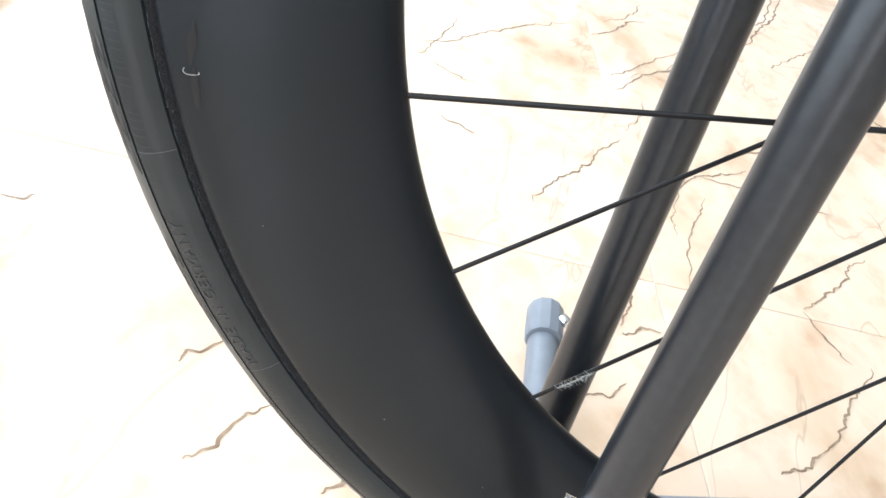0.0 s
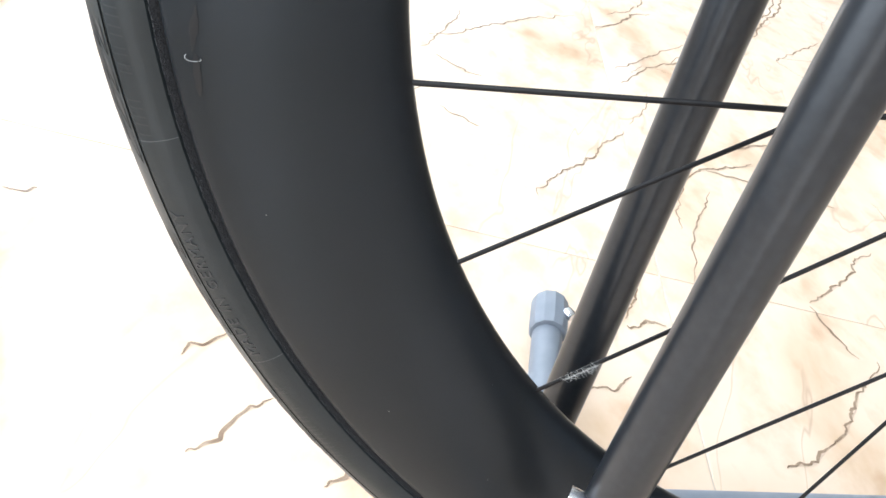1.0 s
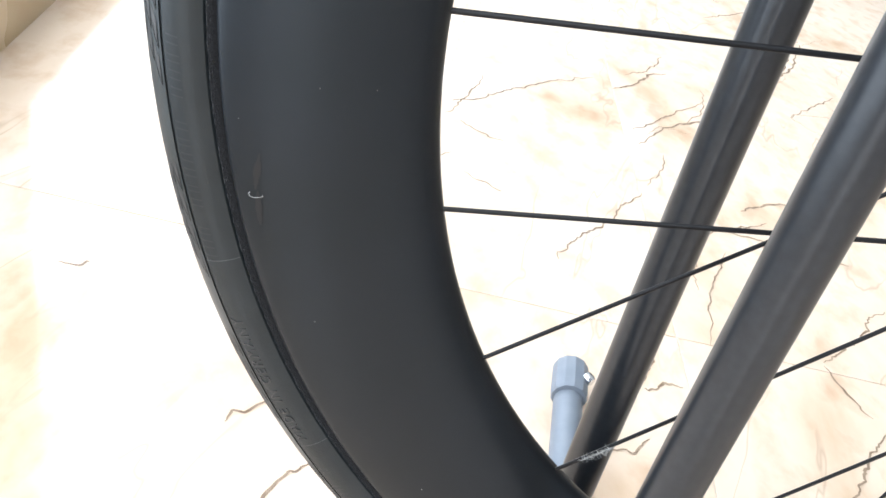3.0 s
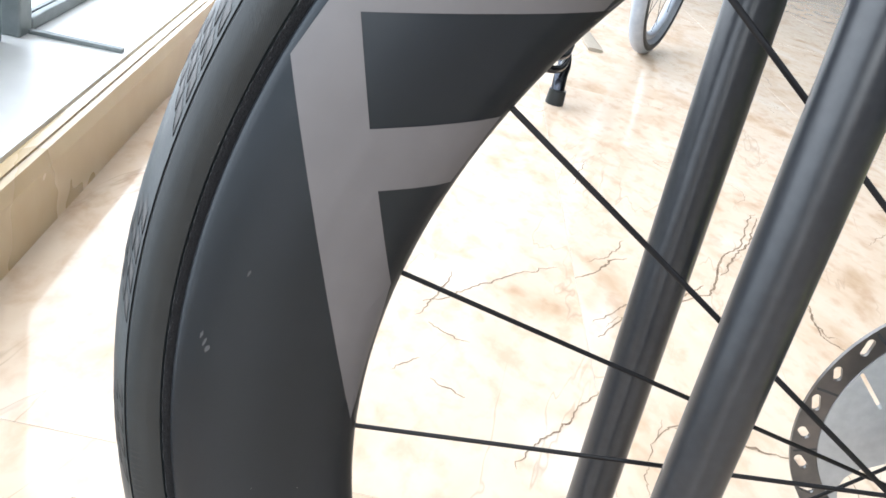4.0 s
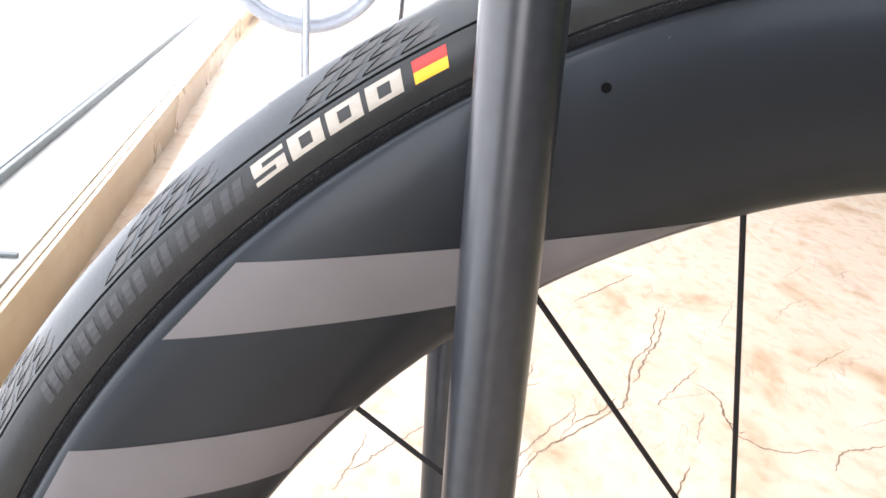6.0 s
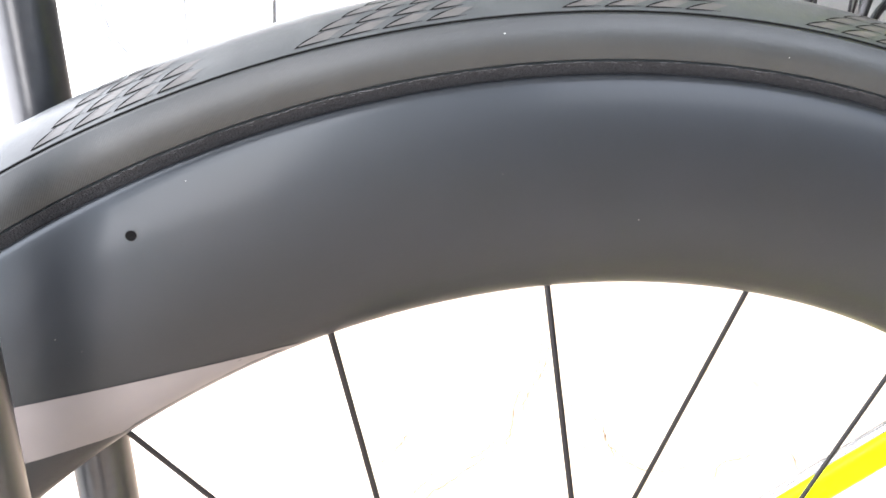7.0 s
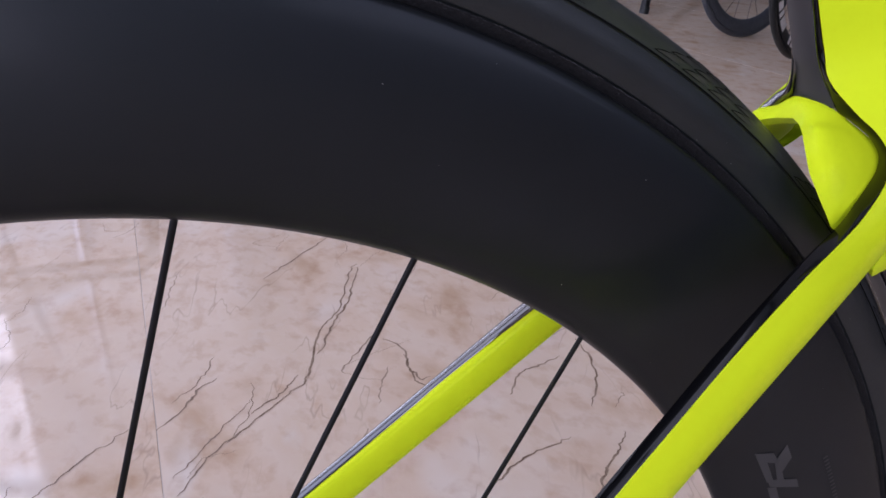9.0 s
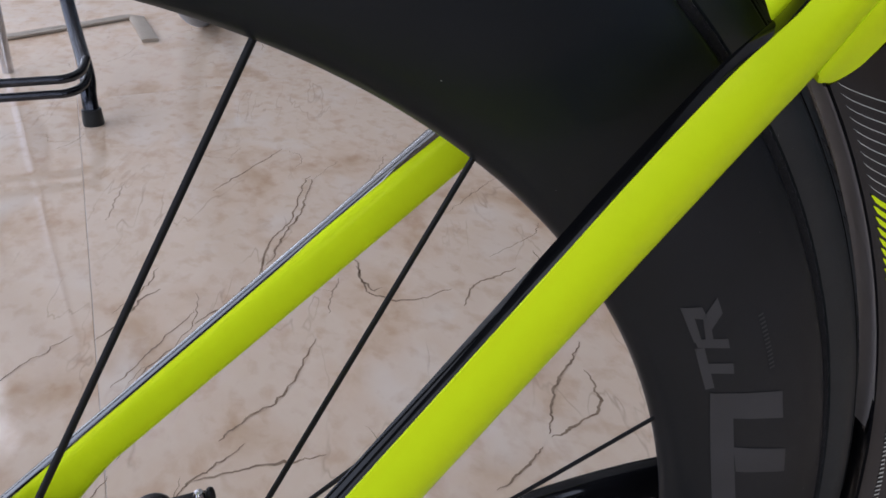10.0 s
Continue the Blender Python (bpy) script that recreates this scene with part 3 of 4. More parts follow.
for a, wide in ((148.9, 1.35), (147.2, 1.25), (145.4, 1.35), (143.6, 1.4), (141.8, 1.45), (139.7, 1.2), (137.9, 1.25), (136.1, 0.6), (135.0, 1.3)):
    figure(((0, 0, 0.40, 1), (0.58, 0, 1, 1)) if wide > 1 else ((0, 0, 1, 1),), a, V_TEXT - 0.0001, wide, 0.0052, GHOST, "printed_bar", "faded grey printed bar", 0.5 / wide)


# tyre rubber tinted lighter, in place of highlights on the raised edges
RAISED_LIT = material("raised rubber with painted highlight", (0.018, 0.0185, 0.020), 0.40)


def emboss(text, a0, a1, v, high):
    """Raised lettering on the tyre flank, reading along falling angles from a0 to a1."""
    cu = bpy.data.curves.new("lettering", "FONT")
    cu.body, cu.size, cu.resolution_u, cu.space_character, cu.extrude = text, 1.0, 2, 1.25, 0.05
    tmp = bpy.data.objects.new("lettering", cu)
    scene.collection.objects.link(tmp)
    me = bpy.data.meshes.new_from_object(tmp.evaluated_get(bpy.context.evaluated_depsgraph_get()))
    bpy.data.objects.remove(tmp)
    bm = bmesh.new()
    bm.from_mesh(me)
    wide = max(p.co.x for p in bm.verts)
    for p in bm.verts:
        p.co = on_tyre(a0 + (a1 - a0) * p.co.x / wide, v + p.co.y * high / 0.70, 0.00028 if p.co.z > 0 else -0.0001)
    return part("raised_lettering", bm, RAISED_LIT, rim, "small raised lettering, rubber tinted lighter for lit edges", smooth=False)


emboss("MADE IN GERMANY", 215.6, 204.8, 0.0146, 0.0042)
lr = random.Random(9)
for first, count in ((200.6, 15), (226.5, 9)):
    for i in range(count):
        if lr.random() < 0.88:
            a, w = first - i * 0.93, lr.uniform(0.45, 0.66)
            figure(((0.0, 0.0, 0.14, 1.0), (0.70, 0.0, 0.84, 1.0)), a, 0.0148, w, 0.0038, RAISED_LIT, "raised_bar")

# rim lettering: large plain shapes in warm grey
def shape(name, quads, mat, label):
    bm = bmesh.new()
    for q in quads:
        patch(bm, q, lambda x, z: on_rim(math.degrees(math.atan2(z, x)), min(max(math.hypot(x, z), 0.2535), 0.3146)), 14, 8)
    return part(name, bm, mat, rim, label, sharp=80)


def pol(r, deg):
    return (r * math.cos(radians(deg)), r * math.sin(radians(deg)))


D1, D2, D3, D4, D5, D6, DT = pol(0.2550, 169.75), pol(0.3140, 150.84), pol(0.3049, 154.56), pol(0.2845, 159.7), pol(0.2728, 163.04), pol(0.3143, 158.57), pol(0.2545, 182.84)


def lerp(a, b, u):
    return (a[0] + (b[0] - a[0]) * u, a[1] + (b[1] - a[1]) * u)


left = [lerp(D6, DT, u) for u in (0.0, 0.12, 0.36, 0.50, 0.74, 1.0)]
right = [D2, D3, D4, D5, D1, DT]
stem = [(left[i], right[i], right[i + 1], left[i + 1]) for i in range(5)]
shape("letter_shape", stem + [(D2, pol(0.2540, 138.3), pol(0.2540, 145.2), D3), (D4, pol(0.2545, 154.8), pol(0.2545, 160.6), D5)], DECAL, "large warm grey printed shape")
shape("letter_shape", [(pol(0.3139, 136.27), pol(0.2545, 110.9), pol(0.2540, 123.4), pol(0.3127, 142.12))], DECAL, "large warm grey printed bar")
# darker lettering on the other quarter
def polar(*corners):
    return tuple(pol(r, d) for r, d in corners)


shape("small_letter_shape", [polar((0.2700, 30.2), (0.2761, 29.3), (0.2767, 27.9), (0.2727, 28.7)), polar((0.2700, 30.2), (0.2727, 28.7), (0.2723, 26.3), (0.2699, 26.6)), polar((0.2752, 28.4), (0.2767, 27.5), (0.2760, 26.0), (0.2735, 26.3)),
                             polar((0.2756, 28.4), (0.2817, 29.4), (0.2815, 27.9), (0.2761, 26.9)), polar((0.2703, 26.9), (0.2806, 25.5), (0.2803, 24.6), (0.2704, 26.0))], DARK_DECAL, "dark grey printed shape")
shape("small_letter_shape", [polar((0.2694, 24.5), (0.2801, 23.1), (0.2796, 22.1), (0.2698, 23.4)), polar((0.2694, 26.0), (0.2724, 25.7), (0.2720, 21.6), (0.2690, 21.7))], DARK_DECAL, "dark grey printed shape")
shape("letter_shape", [polar((0.2702, 21.2), (0.2964, 18.3), (0.2959, 15.7), (0.2766, 17.8)), polar((0.2702, 21.2), (0.2766, 17.8), (0.2800, 3.0), (0.2705, 3.0)), polar((0.2757, 14.8), (0.2969, 12.5), (0.2968, 10.2), (0.2761, 12.1))], DARK_DECAL, "large dark grey printed shape")
for i in range(14):
    d = 26.0 - 0.38 * i
    shape("small_print_bar", [polar((0.2925, d), (0.2945, d), (0.2945, d - 0.16), (0.2925, d - 0.16))], DARK_DECAL, "tiny dark grey printed bar")

bm = bmesh.new()
bmesh.ops.create_circle(bm, cap_ends=True, radius=0.0014, segments=20, matrix=Matrix.Translation(on_rim(116.0, 0.3048, 0.0003)) @ Matrix.Rotation(radians(90), 4, "X"))
part("vent_hole", bm, GROOVE, rim, "small dark hole in the rim flank", smooth=False)

# marks of use: dark smudge, pale scratches, mould seams and dust
def smear(r0, a0, r1, a1, half, mat, name, label):
    bm = bmesh.new()
    n = 10
    prev = None
    for i in range(n + 1):
        u = i / n
        w = half * math.sin(math.pi * (0.06 + 0.88 * u)) * (0.6 + 0.7 * abs(noise.noise(Vector((u * 5, r0 * 90, a0)))))
        a, r = a0 + (a1 - a0) * u, r0 + (r1 - r0) * u
        pair = (bm.verts.new(on_rim(a, r - w, 0.0002)), bm.verts.new(on_rim(a, r + w, 0.0002)))
        if prev:
            bm.faces.new((prev[0], prev[1], pair[1], pair[0]))
        prev = pair
    return part(name, bm, mat, rim, label, smooth=False)


SMUDGE = material("greasy smudge", (0.0045, 0.005, 0.006), 0.38, spec=0.36)
DUST = material("pale dust", (0.30, 0.30, 0.29), 0.9)
SCUFF = material("pale scuff", (0.035, 0.036, 0.037), 0.6)
smear(0.3060, 193.2, 0.3092, 195.6, 0.0013, SMUDGE, "smudge", "dark greasy smudge on the rim")
curl = bmesh.new()
centre = on_rim(195.9, 0.3092, 0.0006)
arc = [centre + Vector((0.0022 * math.cos(radians(u)), -0.0004 * math.sin(radians(u * 2)), 0.0010 * math.sin(radians(u)))) for u in range(150, 400, 18)]
sweep(arc, circle(0.00009, 6), (0, 1, 0), curl)
part("lint", curl, DUST, rim, "curl of pale lint on the rim")
smear(0.3085, 195.7, 0.3098, 198.0, 0.0016, SMUDGE, "smudge", "dark greasy smudge on the rim")
for r0, a0, r1, a1, h in ((0.3062, 177.0, 0.3072, 177.7, 0.0006), (0.3050, 177.5, 0.3060, 178.1, 0.0009), (0.3078, 176.6, 0.3084, 177.2, 0.0005), (0.2980, 171.4, 0.2984, 171.9, 0.0005)):
    smear(r0, a0, r1, a1, h, SCUFF, "scratch", "pale scuff on the rim")
SEAM = material("rubber seam", (0.09, 0.09, 0.09), 0.7)
for a in (200.5, 216.1):
    bm = bmesh.new()
    patch(bm, ((a, ARC[5]), (a + 0.035, ARC[5]), (a + 0.035, V_EDGE - 0.0008), (a, V_EDGE - 0.0008)), lambda d, w: on_tyre(d, w, 0.0002), 1, 8)
    part("mould_seam", bm, SEAM, rim, "pale mould seam across the tyre flank", smooth=False)
speck_bm = bmesh.new()
rng = random.Random(4)
for i in range(34):
    a, k = rng.uniform(-10, 250), rng.uniform(0.00006, 0.00016)
    c = on_rim(a, rng.uniform(0.258, 0.312), 0.00015) if i % 3 else on_tyre(a, rng.uniform(ARC[5], V_EDGE), 0.00015)
    e = Vector((-math.sin(radians(a)), 0, math.cos(radians(a)))) * k * rng.uniform(1, 2.5)
    f = Vector((math.cos(radians(a)), 0, math.sin(radians(a)))) * k
    speck_bm.faces.new([speck_bm.verts.new(c + e * x + f * y) for x, y in ((-1, 0), (0, -1), (1, 0.2), (0.1, 1))])
dust = part("dust", speck_bm, DUST, rim, "scattered dust specks", smooth=False)
dust["kind"] = "stuff"

# spokes: two thirds on the near flange, one third on the far flange
NEAR_F, FAR_F = -0.022, 0.030
for k in range(24):
    a = radians(199.06 - 15 * k)
    if k == 6:
        y, off = 0.022, 80
    elif k % 3 == 2:
        y, off = FAR_F, (75 if k % 6 == 2 else -30 if k == 11 else -60)
    else:
        y, off = NEAR_F, (83 if k % 3 == 0 else -83)
    b = a + radians(off)
    p0, p1 = Vector((0.2535 * math.cos(a), -0.001, 0.2535 * math.sin(a))), Vector((0.024 * math.cos(b), y, 0.024 * math.sin(b)))
    s = part("spoke", sweep([p0, p0.lerp(p1, 0.03), p0.lerp(p1, 0.05), p0.lerp(p1, 0.95), p1], oval(0.00100, 0.00055, 10, 2.0), (0, 1, 0)), STEEL_BLACK, rim)
part("hub", lathe([(0.010, -0.055), (0.016, -0.05), (0.016, -0.030), (0.027, -0.026), (0.028, -0.019), (0.020, -0.015), (0.014, -0.005), (0.014, 0.016),
                   (0.026, 0.024), (0.027, 0.033), (0.018, 0.036), (0.018, 0.049), (0.010, 0.060)], 40), DROP, rim, "black straight-pull hub")


def ring_with_holes(name, r_in, r_out, y, thick, holes, mat, label):
    """A flat ring, pierced by slots (radius, angle, half length, half width, turn)."""
    bm = bmesh.new()
    outer = [bm.verts.new((r_out * math.cos(2 * math.pi * i / 96), 0, r_out * math.sin(2 * math.pi * i / 96))) for i in range(96)]
    inner = [bm.verts.new((r_in * math.cos(2 * math.pi * i / 72), 0, r_in * math.sin(2 * math.pi * i / 72))) for i in range(72)]
    loops = [outer, inner]
    for r, deg, hl, hw, turn in holes:
        c, ang = Vector(pol(r, deg)), radians(deg + turn)
        ex, ey = Vector((math.cos(ang), math.sin(ang))), Vector((-math.sin(ang), math.cos(ang)))
        pts = []
        for i in range(14):
            u = 2 * math.pi * i / 14
            q = c + ex * (math.copysign(hl - hw, math.cos(u)) + hw * math.cos(u)) + ey * (hw * math.sin(u))
            pts.append(bm.verts.new((q.x, 0, q.y)))
        loops.append(pts)
    edges = [bm.edges.new((l[i], l[(i + 1) % len(l)])) for l in loops for i in range(len(l))]
    bmesh.ops.triangle_fill(bm, edges=edges, use_beauty=True)
    geom = bmesh.ops.extrude_face_region(bm, geom=bm.faces[:])
    for v in geom["geom"]:
        if isinstance(v, bmesh.types.BMVert):
            v.co.y += thick
    for v in bm.verts:
        v.co.y += y
    return part(name, bm, mat, rim, label, sharp=30)


slots = []
for i in range(26):
    slots.append((0.0658, 136.2 + 13.85 * i, 0.0043 if i % 2 else 0.0036, 0.0018, -66 if i % 2 else -52))
ring_with_holes("brake_rotor", 0.0588, 0.0703, 0.0508, 0.0018, slots, ROTOR, "drilled steel brake disc")
for i in range(13):
    a = radians(172.0 + 27.7 * i)
    bm = bmesh.new()
    c, t_ = Vector((math.cos(a), 0, math.sin(a))), Vector((-math.sin(a + 0.5), 0, math.cos(a + 0.5)))
    bm.faces.new([bm.verts.new(c * r + t_ * s * 0.0006 + Vector((0, 0.05055, 0))) for r, s in ((0.0592, -1), (0.0692, -1), (0.0692, 1), (0.0592, 1))])
    part("rotor_groove", bm, DARK_DECAL, rim, "dark groove in the disc", smooth=False)
arms = []
for i in range(3):
    arms += [(0.0488, 163.5 + 120 * i, 0.0105, 0.0009, -27), (0.0390, 116.0 + 120 * i, 0.0180, 0.0125, -22)]
ring_with_holes("rotor_carrier", 0.018, 0.0590, 0.0502, 0.003, arms, SILVER, "silver alloy disc carrier with slots")
# ---- bicycle: frame ----
def lo(x, y, z):
    """World place to the bicycle's own coordinates."""
    return Vector((x, y, z)) - HUB


near_path = [lo(x, -0.0537 + 0.1853 * (x - 0.12), 0.4823 + 0.7528 * (x - 0.12)) + Vector((-0.6, 0, 0.8)) * (0.0026 + 0.0070 * max(0.0, x)) for x in np.linspace(0.005, 0.235, 14)]
far_path = [lo(x, 0.0532 - 0.1587 * (x - 0.12), 0.4817 + 0.82 * (x - 0.12)) + Vector((-0.0003, 0, 0.0004)) for x in np.linspace(0.005, 0.240, 14)]


def stay(path, h0, h1, w0, w1):
    """A blade that grows a little towards the seat tube."""
    n = len(path)
    rings = []
    for i, q in enumerate(path):
        d = (path[min(i + 1, n - 1)] - path[max(i - 1, 0)]).normalized()
        s = d.cross(Vector((0, 1, 0))).normalized()
        u = i / (n - 1)
        rings.append([q + s * a + Vector((0, b, 0)) for a, b in oval(h0 + (h1 - h0) * u, w0 + (w1 - w0) * u, 32, 2.3)])
    bm = bmesh.new()
    vs = [[bm.verts.new(c) for c in r] for r in rings]
    for a, b in zip(vs, vs[1:]):
        for j in range(32):
            bm.faces.new((a[j], a[(j + 1) % 32], b[(j + 1) % 32], b[j]))
    bm.faces.new(vs[0])
    bm.faces.new(vs[-1])
    return part("seat_stay", bm, NEON, bike, "neon yellow seat stay with gloss black top edge")


stay([p + Vector((0, 0.0006, 0)) for p in near_path[:-2]], 0.0090, 0.0108, 0.0033, 0.0038)
stay(far_path, 0.0078, 0.0084, 0.0040, 0.0044)

# fluff caught on one spoke
a = radians(229.06)
q0, q1 = Vector((0.2535 * math.cos(a), -0.001, 0.2535 * math.sin(a))), Vector((0.024 * math.cos(a - radians(83)), NEAR_F, 0.024 * math.sin(a - radians(83))))
fluff = bmesh.new()
for i in range(90):
    c = q0.lerp(q1, rng.uniform(0.05, 0.105)) + Vector((0, -0.0009, 0))
    d = Vector((rng.uniform(-1, 1), rng.uniform(-0.4, 0.2), rng.uniform(-1, 1))).normalized() * rng.uniform(0.0012, 0.0032)
    n = Vector((-d.z, 0, d.x)).normalized() * 0.00009
    fluff.faces.new([fluff.verts.new(v) for v in (c - n, c + n, c + d + n * 0.4, c + d - n * 0.4)])
fl = part("fluff", fluff, DUST, rim, "pale fluff caught on a spoke", smooth=False)
fl["kind"] = "stuff"

# bridge over the tyre
def loft(rings, bm=None):
    bm = bm or bmesh.new()
    vs = [[bm.verts.new(p) for p in r] for r in rings]
    n = len(rings[0])
    for a, b in zip(vs, vs[1:]):
        for j in range(n):
            bm.faces.new((a[j], a[(j + 1) % n], b[(j + 1) % n], b[j]))
    bm.faces.new(vs[0])
    bm.faces.new(vs[-1])
    return bm


STRIPE = material("high gloss black stripe", (0.003, 0.003, 0.0035), 0.11, coat=1.0, spec=1.0)
EDGE_BLACK = material("deep black lacquer", (0.002, 0.002, 0.0024), 0.07, coat=0.12, spec=0.24)
# edges of the black stripe where the stay turns up into the seat tube: outer and inner line, from the tube down to the stay
LEAN = 0.34
outer_n = [(0.2347 - LEAN * (z - 0.6463), -0.0065, z) for z in (0.95, 0.85, 0.75, 0.69)] + [
    (0.2347, -0.0065, 0.6463), (0.2399, -0.0068, 0.6312), (0.2412, -0.0095, 0.6225), (0.2463, -0.0175, 0.6135), (0.2499, -0.0215, 0.6092), (0.2518, -0.0250, 0.6049),
    (0.2512, -0.0278, 0.6014), (0.2491, -0.0302, 0.5981), (0.2452, -0.0325, 0.5941), (0.2360, -0.0355, 0.5869), (0.2252, -0.0380, 0.5807), (0.2131, -0.0403, 0.5735)]
inner_n = [(0.2341 - LEAN * (z - 0.6463), -0.0054, z) for z in (0.95, 0.85, 0.75, 0.69)] + [
    (0.2342, -0.0054, 0.6462), (0.2394, -0.0054, 0.6294), (0.2429, -0.0062, 0.6214), (0.2453, -0.0100, 0.6134), (0.2488, -0.0135, 0.6101), (0.2529, -0.0170, 0.6060),
    (0.2545, -0.0205, 0.6011), (0.2521, -0.0230, 0.5969), (0.2473, -0.0252, 0.5933), (0.2412, -0.0278, 0.5897), (0.2334, -0.0300, 0.5838), (0.2125, -0.0360, 0.5744)]


# the same two lines on the far side
outer_f = [(0.2347 - LEAN * (z - 0.6463), 0.0060, z) for z in (0.95, 0.85, 0.75, 0.69)] + [
    (0.2347, 0.0060, 0.6463), (0.2399, 0.0060, 0.6312), (0.2418, 0.0078, 0.6190), (0.2427, 0.0140, 0.6138), (0.2425, 0.0185, 0.6095), (0.2420, 0.0215, 0.6060),
    (0.2413, 0.0245, 0.6025), (0.2400, 0.0275, 0.5985), (0.2375, 0.0305, 0.5945), (0.2320, 0.0340, 0.5885), (0.2220, 0.0370, 0.5800), (0.2120, 0.0392, 0.5715)]
inner_f = [(0.2341 - LEAN * (z - 0.6463), 0.0050, z) for z in (0.95, 0.85, 0.75, 0.69)] + [
    (0.2342, 0.0050, 0.6462), (0.2394, 0.0050, 0.6294), (0.2420, 0.0062, 0.6168), (0.2420, 0.0115, 0.6112), (0.2422, 0.0150, 0.6072), (0.2425, 0.0180, 0.6040),
    (0.2428, 0.0208, 0.6012), (0.2415, 0.0232, 0.5972), (0.2385, 0.0256, 0.5930), (0.2330, 0.0282, 0.5872), (0.2225, 0.0310, 0.5790), (0.2120, 0.0328, 0.5712)]


def stripe_on_stay(path, face, low):
    """Stripe edges on the stay's top from the wheel axle up, narrowing downwards."""
    out, inn = [], []
    for p in path:
        q = p + HUB
        if q.x > 0.202:
            break
        u = max(0.0, min(1.0, (q.x - 0.11) / 0.10))
        h, wide = low + (0.0126 - low) * u if face < 0 else low, (0.0042 + 0.0006 * u) if face < 0 else 0.0050
        up = Vector((-0.6, 0, 0.8)) * h
        out.append(q + up + Vector((0, face * (0.0036 + 0.0009 * u), 0)))
        inn.append(q + up + Vector((-0.0006, face * (0.0036 + 0.0009 * u) - face * wide, 0.0006 if face < 0 else -0.0002)))
    return list(reversed(out)), list(reversed(inn))


def ribbon(outs, inns, thick=0.0030, dome=0.0005):
    """A slightly domed band between two lines, closed below."""
    rings = []
    for i, (a, b) in enumerate(zip(outs, inns)):
        d = (outs[min(i + 1, len(outs) - 1)] - outs[max(i - 1, 0)]).normalized()
        n = d.cross(b - a).normalized()
        if n.dot(Vector((-0.7, 0, 0.7))) < 0:
            n = -n
        ring = [a.lerp(b, 0.2) - n * thick, a]
        for k in range(1, 16):
            ring.append(a.lerp(b, k / 16) + n * (dome * math.sin(math.pi * k / 16) ** 0.8))
        rings.append([lo(*p) for p in ring + [b, b.lerp(a, 0.1) - n * thick]])
    return loft(rings)


for face, path, low in ((-1, near_path, 0.0102), (1, far_path, 0.0083)):
    so_, si_ = stripe_on_stay(path, -1 if face < 0 else 1, low)
    o, i = (outer_n, inner_n) if face < 0 else (outer_f, inner_f)
    o, i = smooth_path([Vector(p) for p in o] + so_[(0 if face < 0 else 2):], 5), smooth_path([Vector(p) for p in i] + si_[(0 if face < 0 else 2):], 5)
    part("black_edge", ribbon(o, i, thick=0.0020, dome=0.0003) if face < 0 else ribbon(o, i, dome=0.0007), EDGE_BLACK if face < 0 else STRIPE, bike, "gloss black painted edge along stay and seat tube", sharp=70)

# yellow bridge: a broad saddle between the grey trailing face, the stripes and the tyre
def smooth_step(a, b, v):
    v = max(0.0, min(1.0, (v - a) / (b - a)))
    return v * v * (3 - 2 * v)


rim_line = [(0.2349, -0.0268, 0.5824), (0.2417, -0.0263, 0.5892), (0.2475, -0.0248, 0.5929), (0.2521, -0.0228, 0.5966), (0.2545, -0.0203, 0.6009), (0.2529, -0.0168, 0.6058), (0.2488, -0.0133, 0.6099), (0.2453, -0.0098, 0.6132), (0.2440, -0.0050, 0.6150), (0.2436, 0.0, 0.6156)]
leg_line = [(0.2343, -0.0268, 0.5822), (0.2330, -0.0255, 0.5860), (0.2315, -0.0240, 0.5898), (0.2303, -0.0220, 0.5940), (0.2298, -0.0195, 0.5977), (0.2308, -0.0160, 0.6020), (0.2326, -0.0120, 0.6056), (0.2348, -0.0085, 0.6072), (0.2370, -0.0045, 0.6083), (0.2385, 0.0, 0.6091)]
up_line, down_line = smooth_path(rim_line, 4), smooth_path(leg_line, 4)
up_line, down_line = up_line + [Vector((p.x, -p.y, p.z)) for p in reversed(up_line[:-1])], down_line + [Vector((p.x, -p.y, p.z)) for p in reversed(down_line[:-1])]
rings = []
for i, (a, b) in enumerate(zip(up_line, down_line)):
    u = i / (len(up_line) - 1)
    k = min(u, 1 - u) * 2
    ridge = 0.0044 * smooth_step(0.06, 0.36, k) * smooth_step(0.80, 0.58, k)
    crown = 0.0014 * min(1.0, max(0.0, (k - 0.55) / 0.45))
    n = Vector((-0.55, 0, 0.83))
    top = [a.lerp(b, w) + n * (ridge * smooth_step(0.0, 0.66, w) * smooth_step(1.0, 0.66, w) - 0.16 * ridge * math.sin(math.pi * min(1.0, w / 0.5))) + n * (crown * math.sin(math.pi * w)) for w in (0.0, 0.1, 0.2, 0.3, 0.4, 0.5, 0.6, 0.7, 0.8, 0.9, 1.0)]
    below = [p + Vector((0.0032, 0.0, -0.0022)) for p in reversed(top)]
    rings.append([lo(*p) for p in top + below])
part("stay_bridge", loft(rings), NEON, bike, "neon yellow bridge between the stays", sharp=60)

# seat tube: yellow flanks that run into the stays, narrow grey trailing face
far_side = [(0.322 - LEAN * (z - 0.69), -0.021, z) for z in (0.95, 0.85, 0.75, 0.69)] + [
    (0.3300, -0.0235, 0.672), (0.3300, -0.0255, 0.658), (0.3280, -0.0270, 0.648), (0.3220, -0.0282, 0.640), (0.3130, -0.0290, 0.630), (0.3040, -0.0297, 0.621),
    (0.2940, -0.0303, 0.6115), (0.2830, -0.0308, 0.6010), (0.2740, -0.0310, 0.5925), (0.2662, -0.0312, 0.5847), (0.2480, -0.0340, 0.5690), (0.2280, -0.0390, 0.5560)]


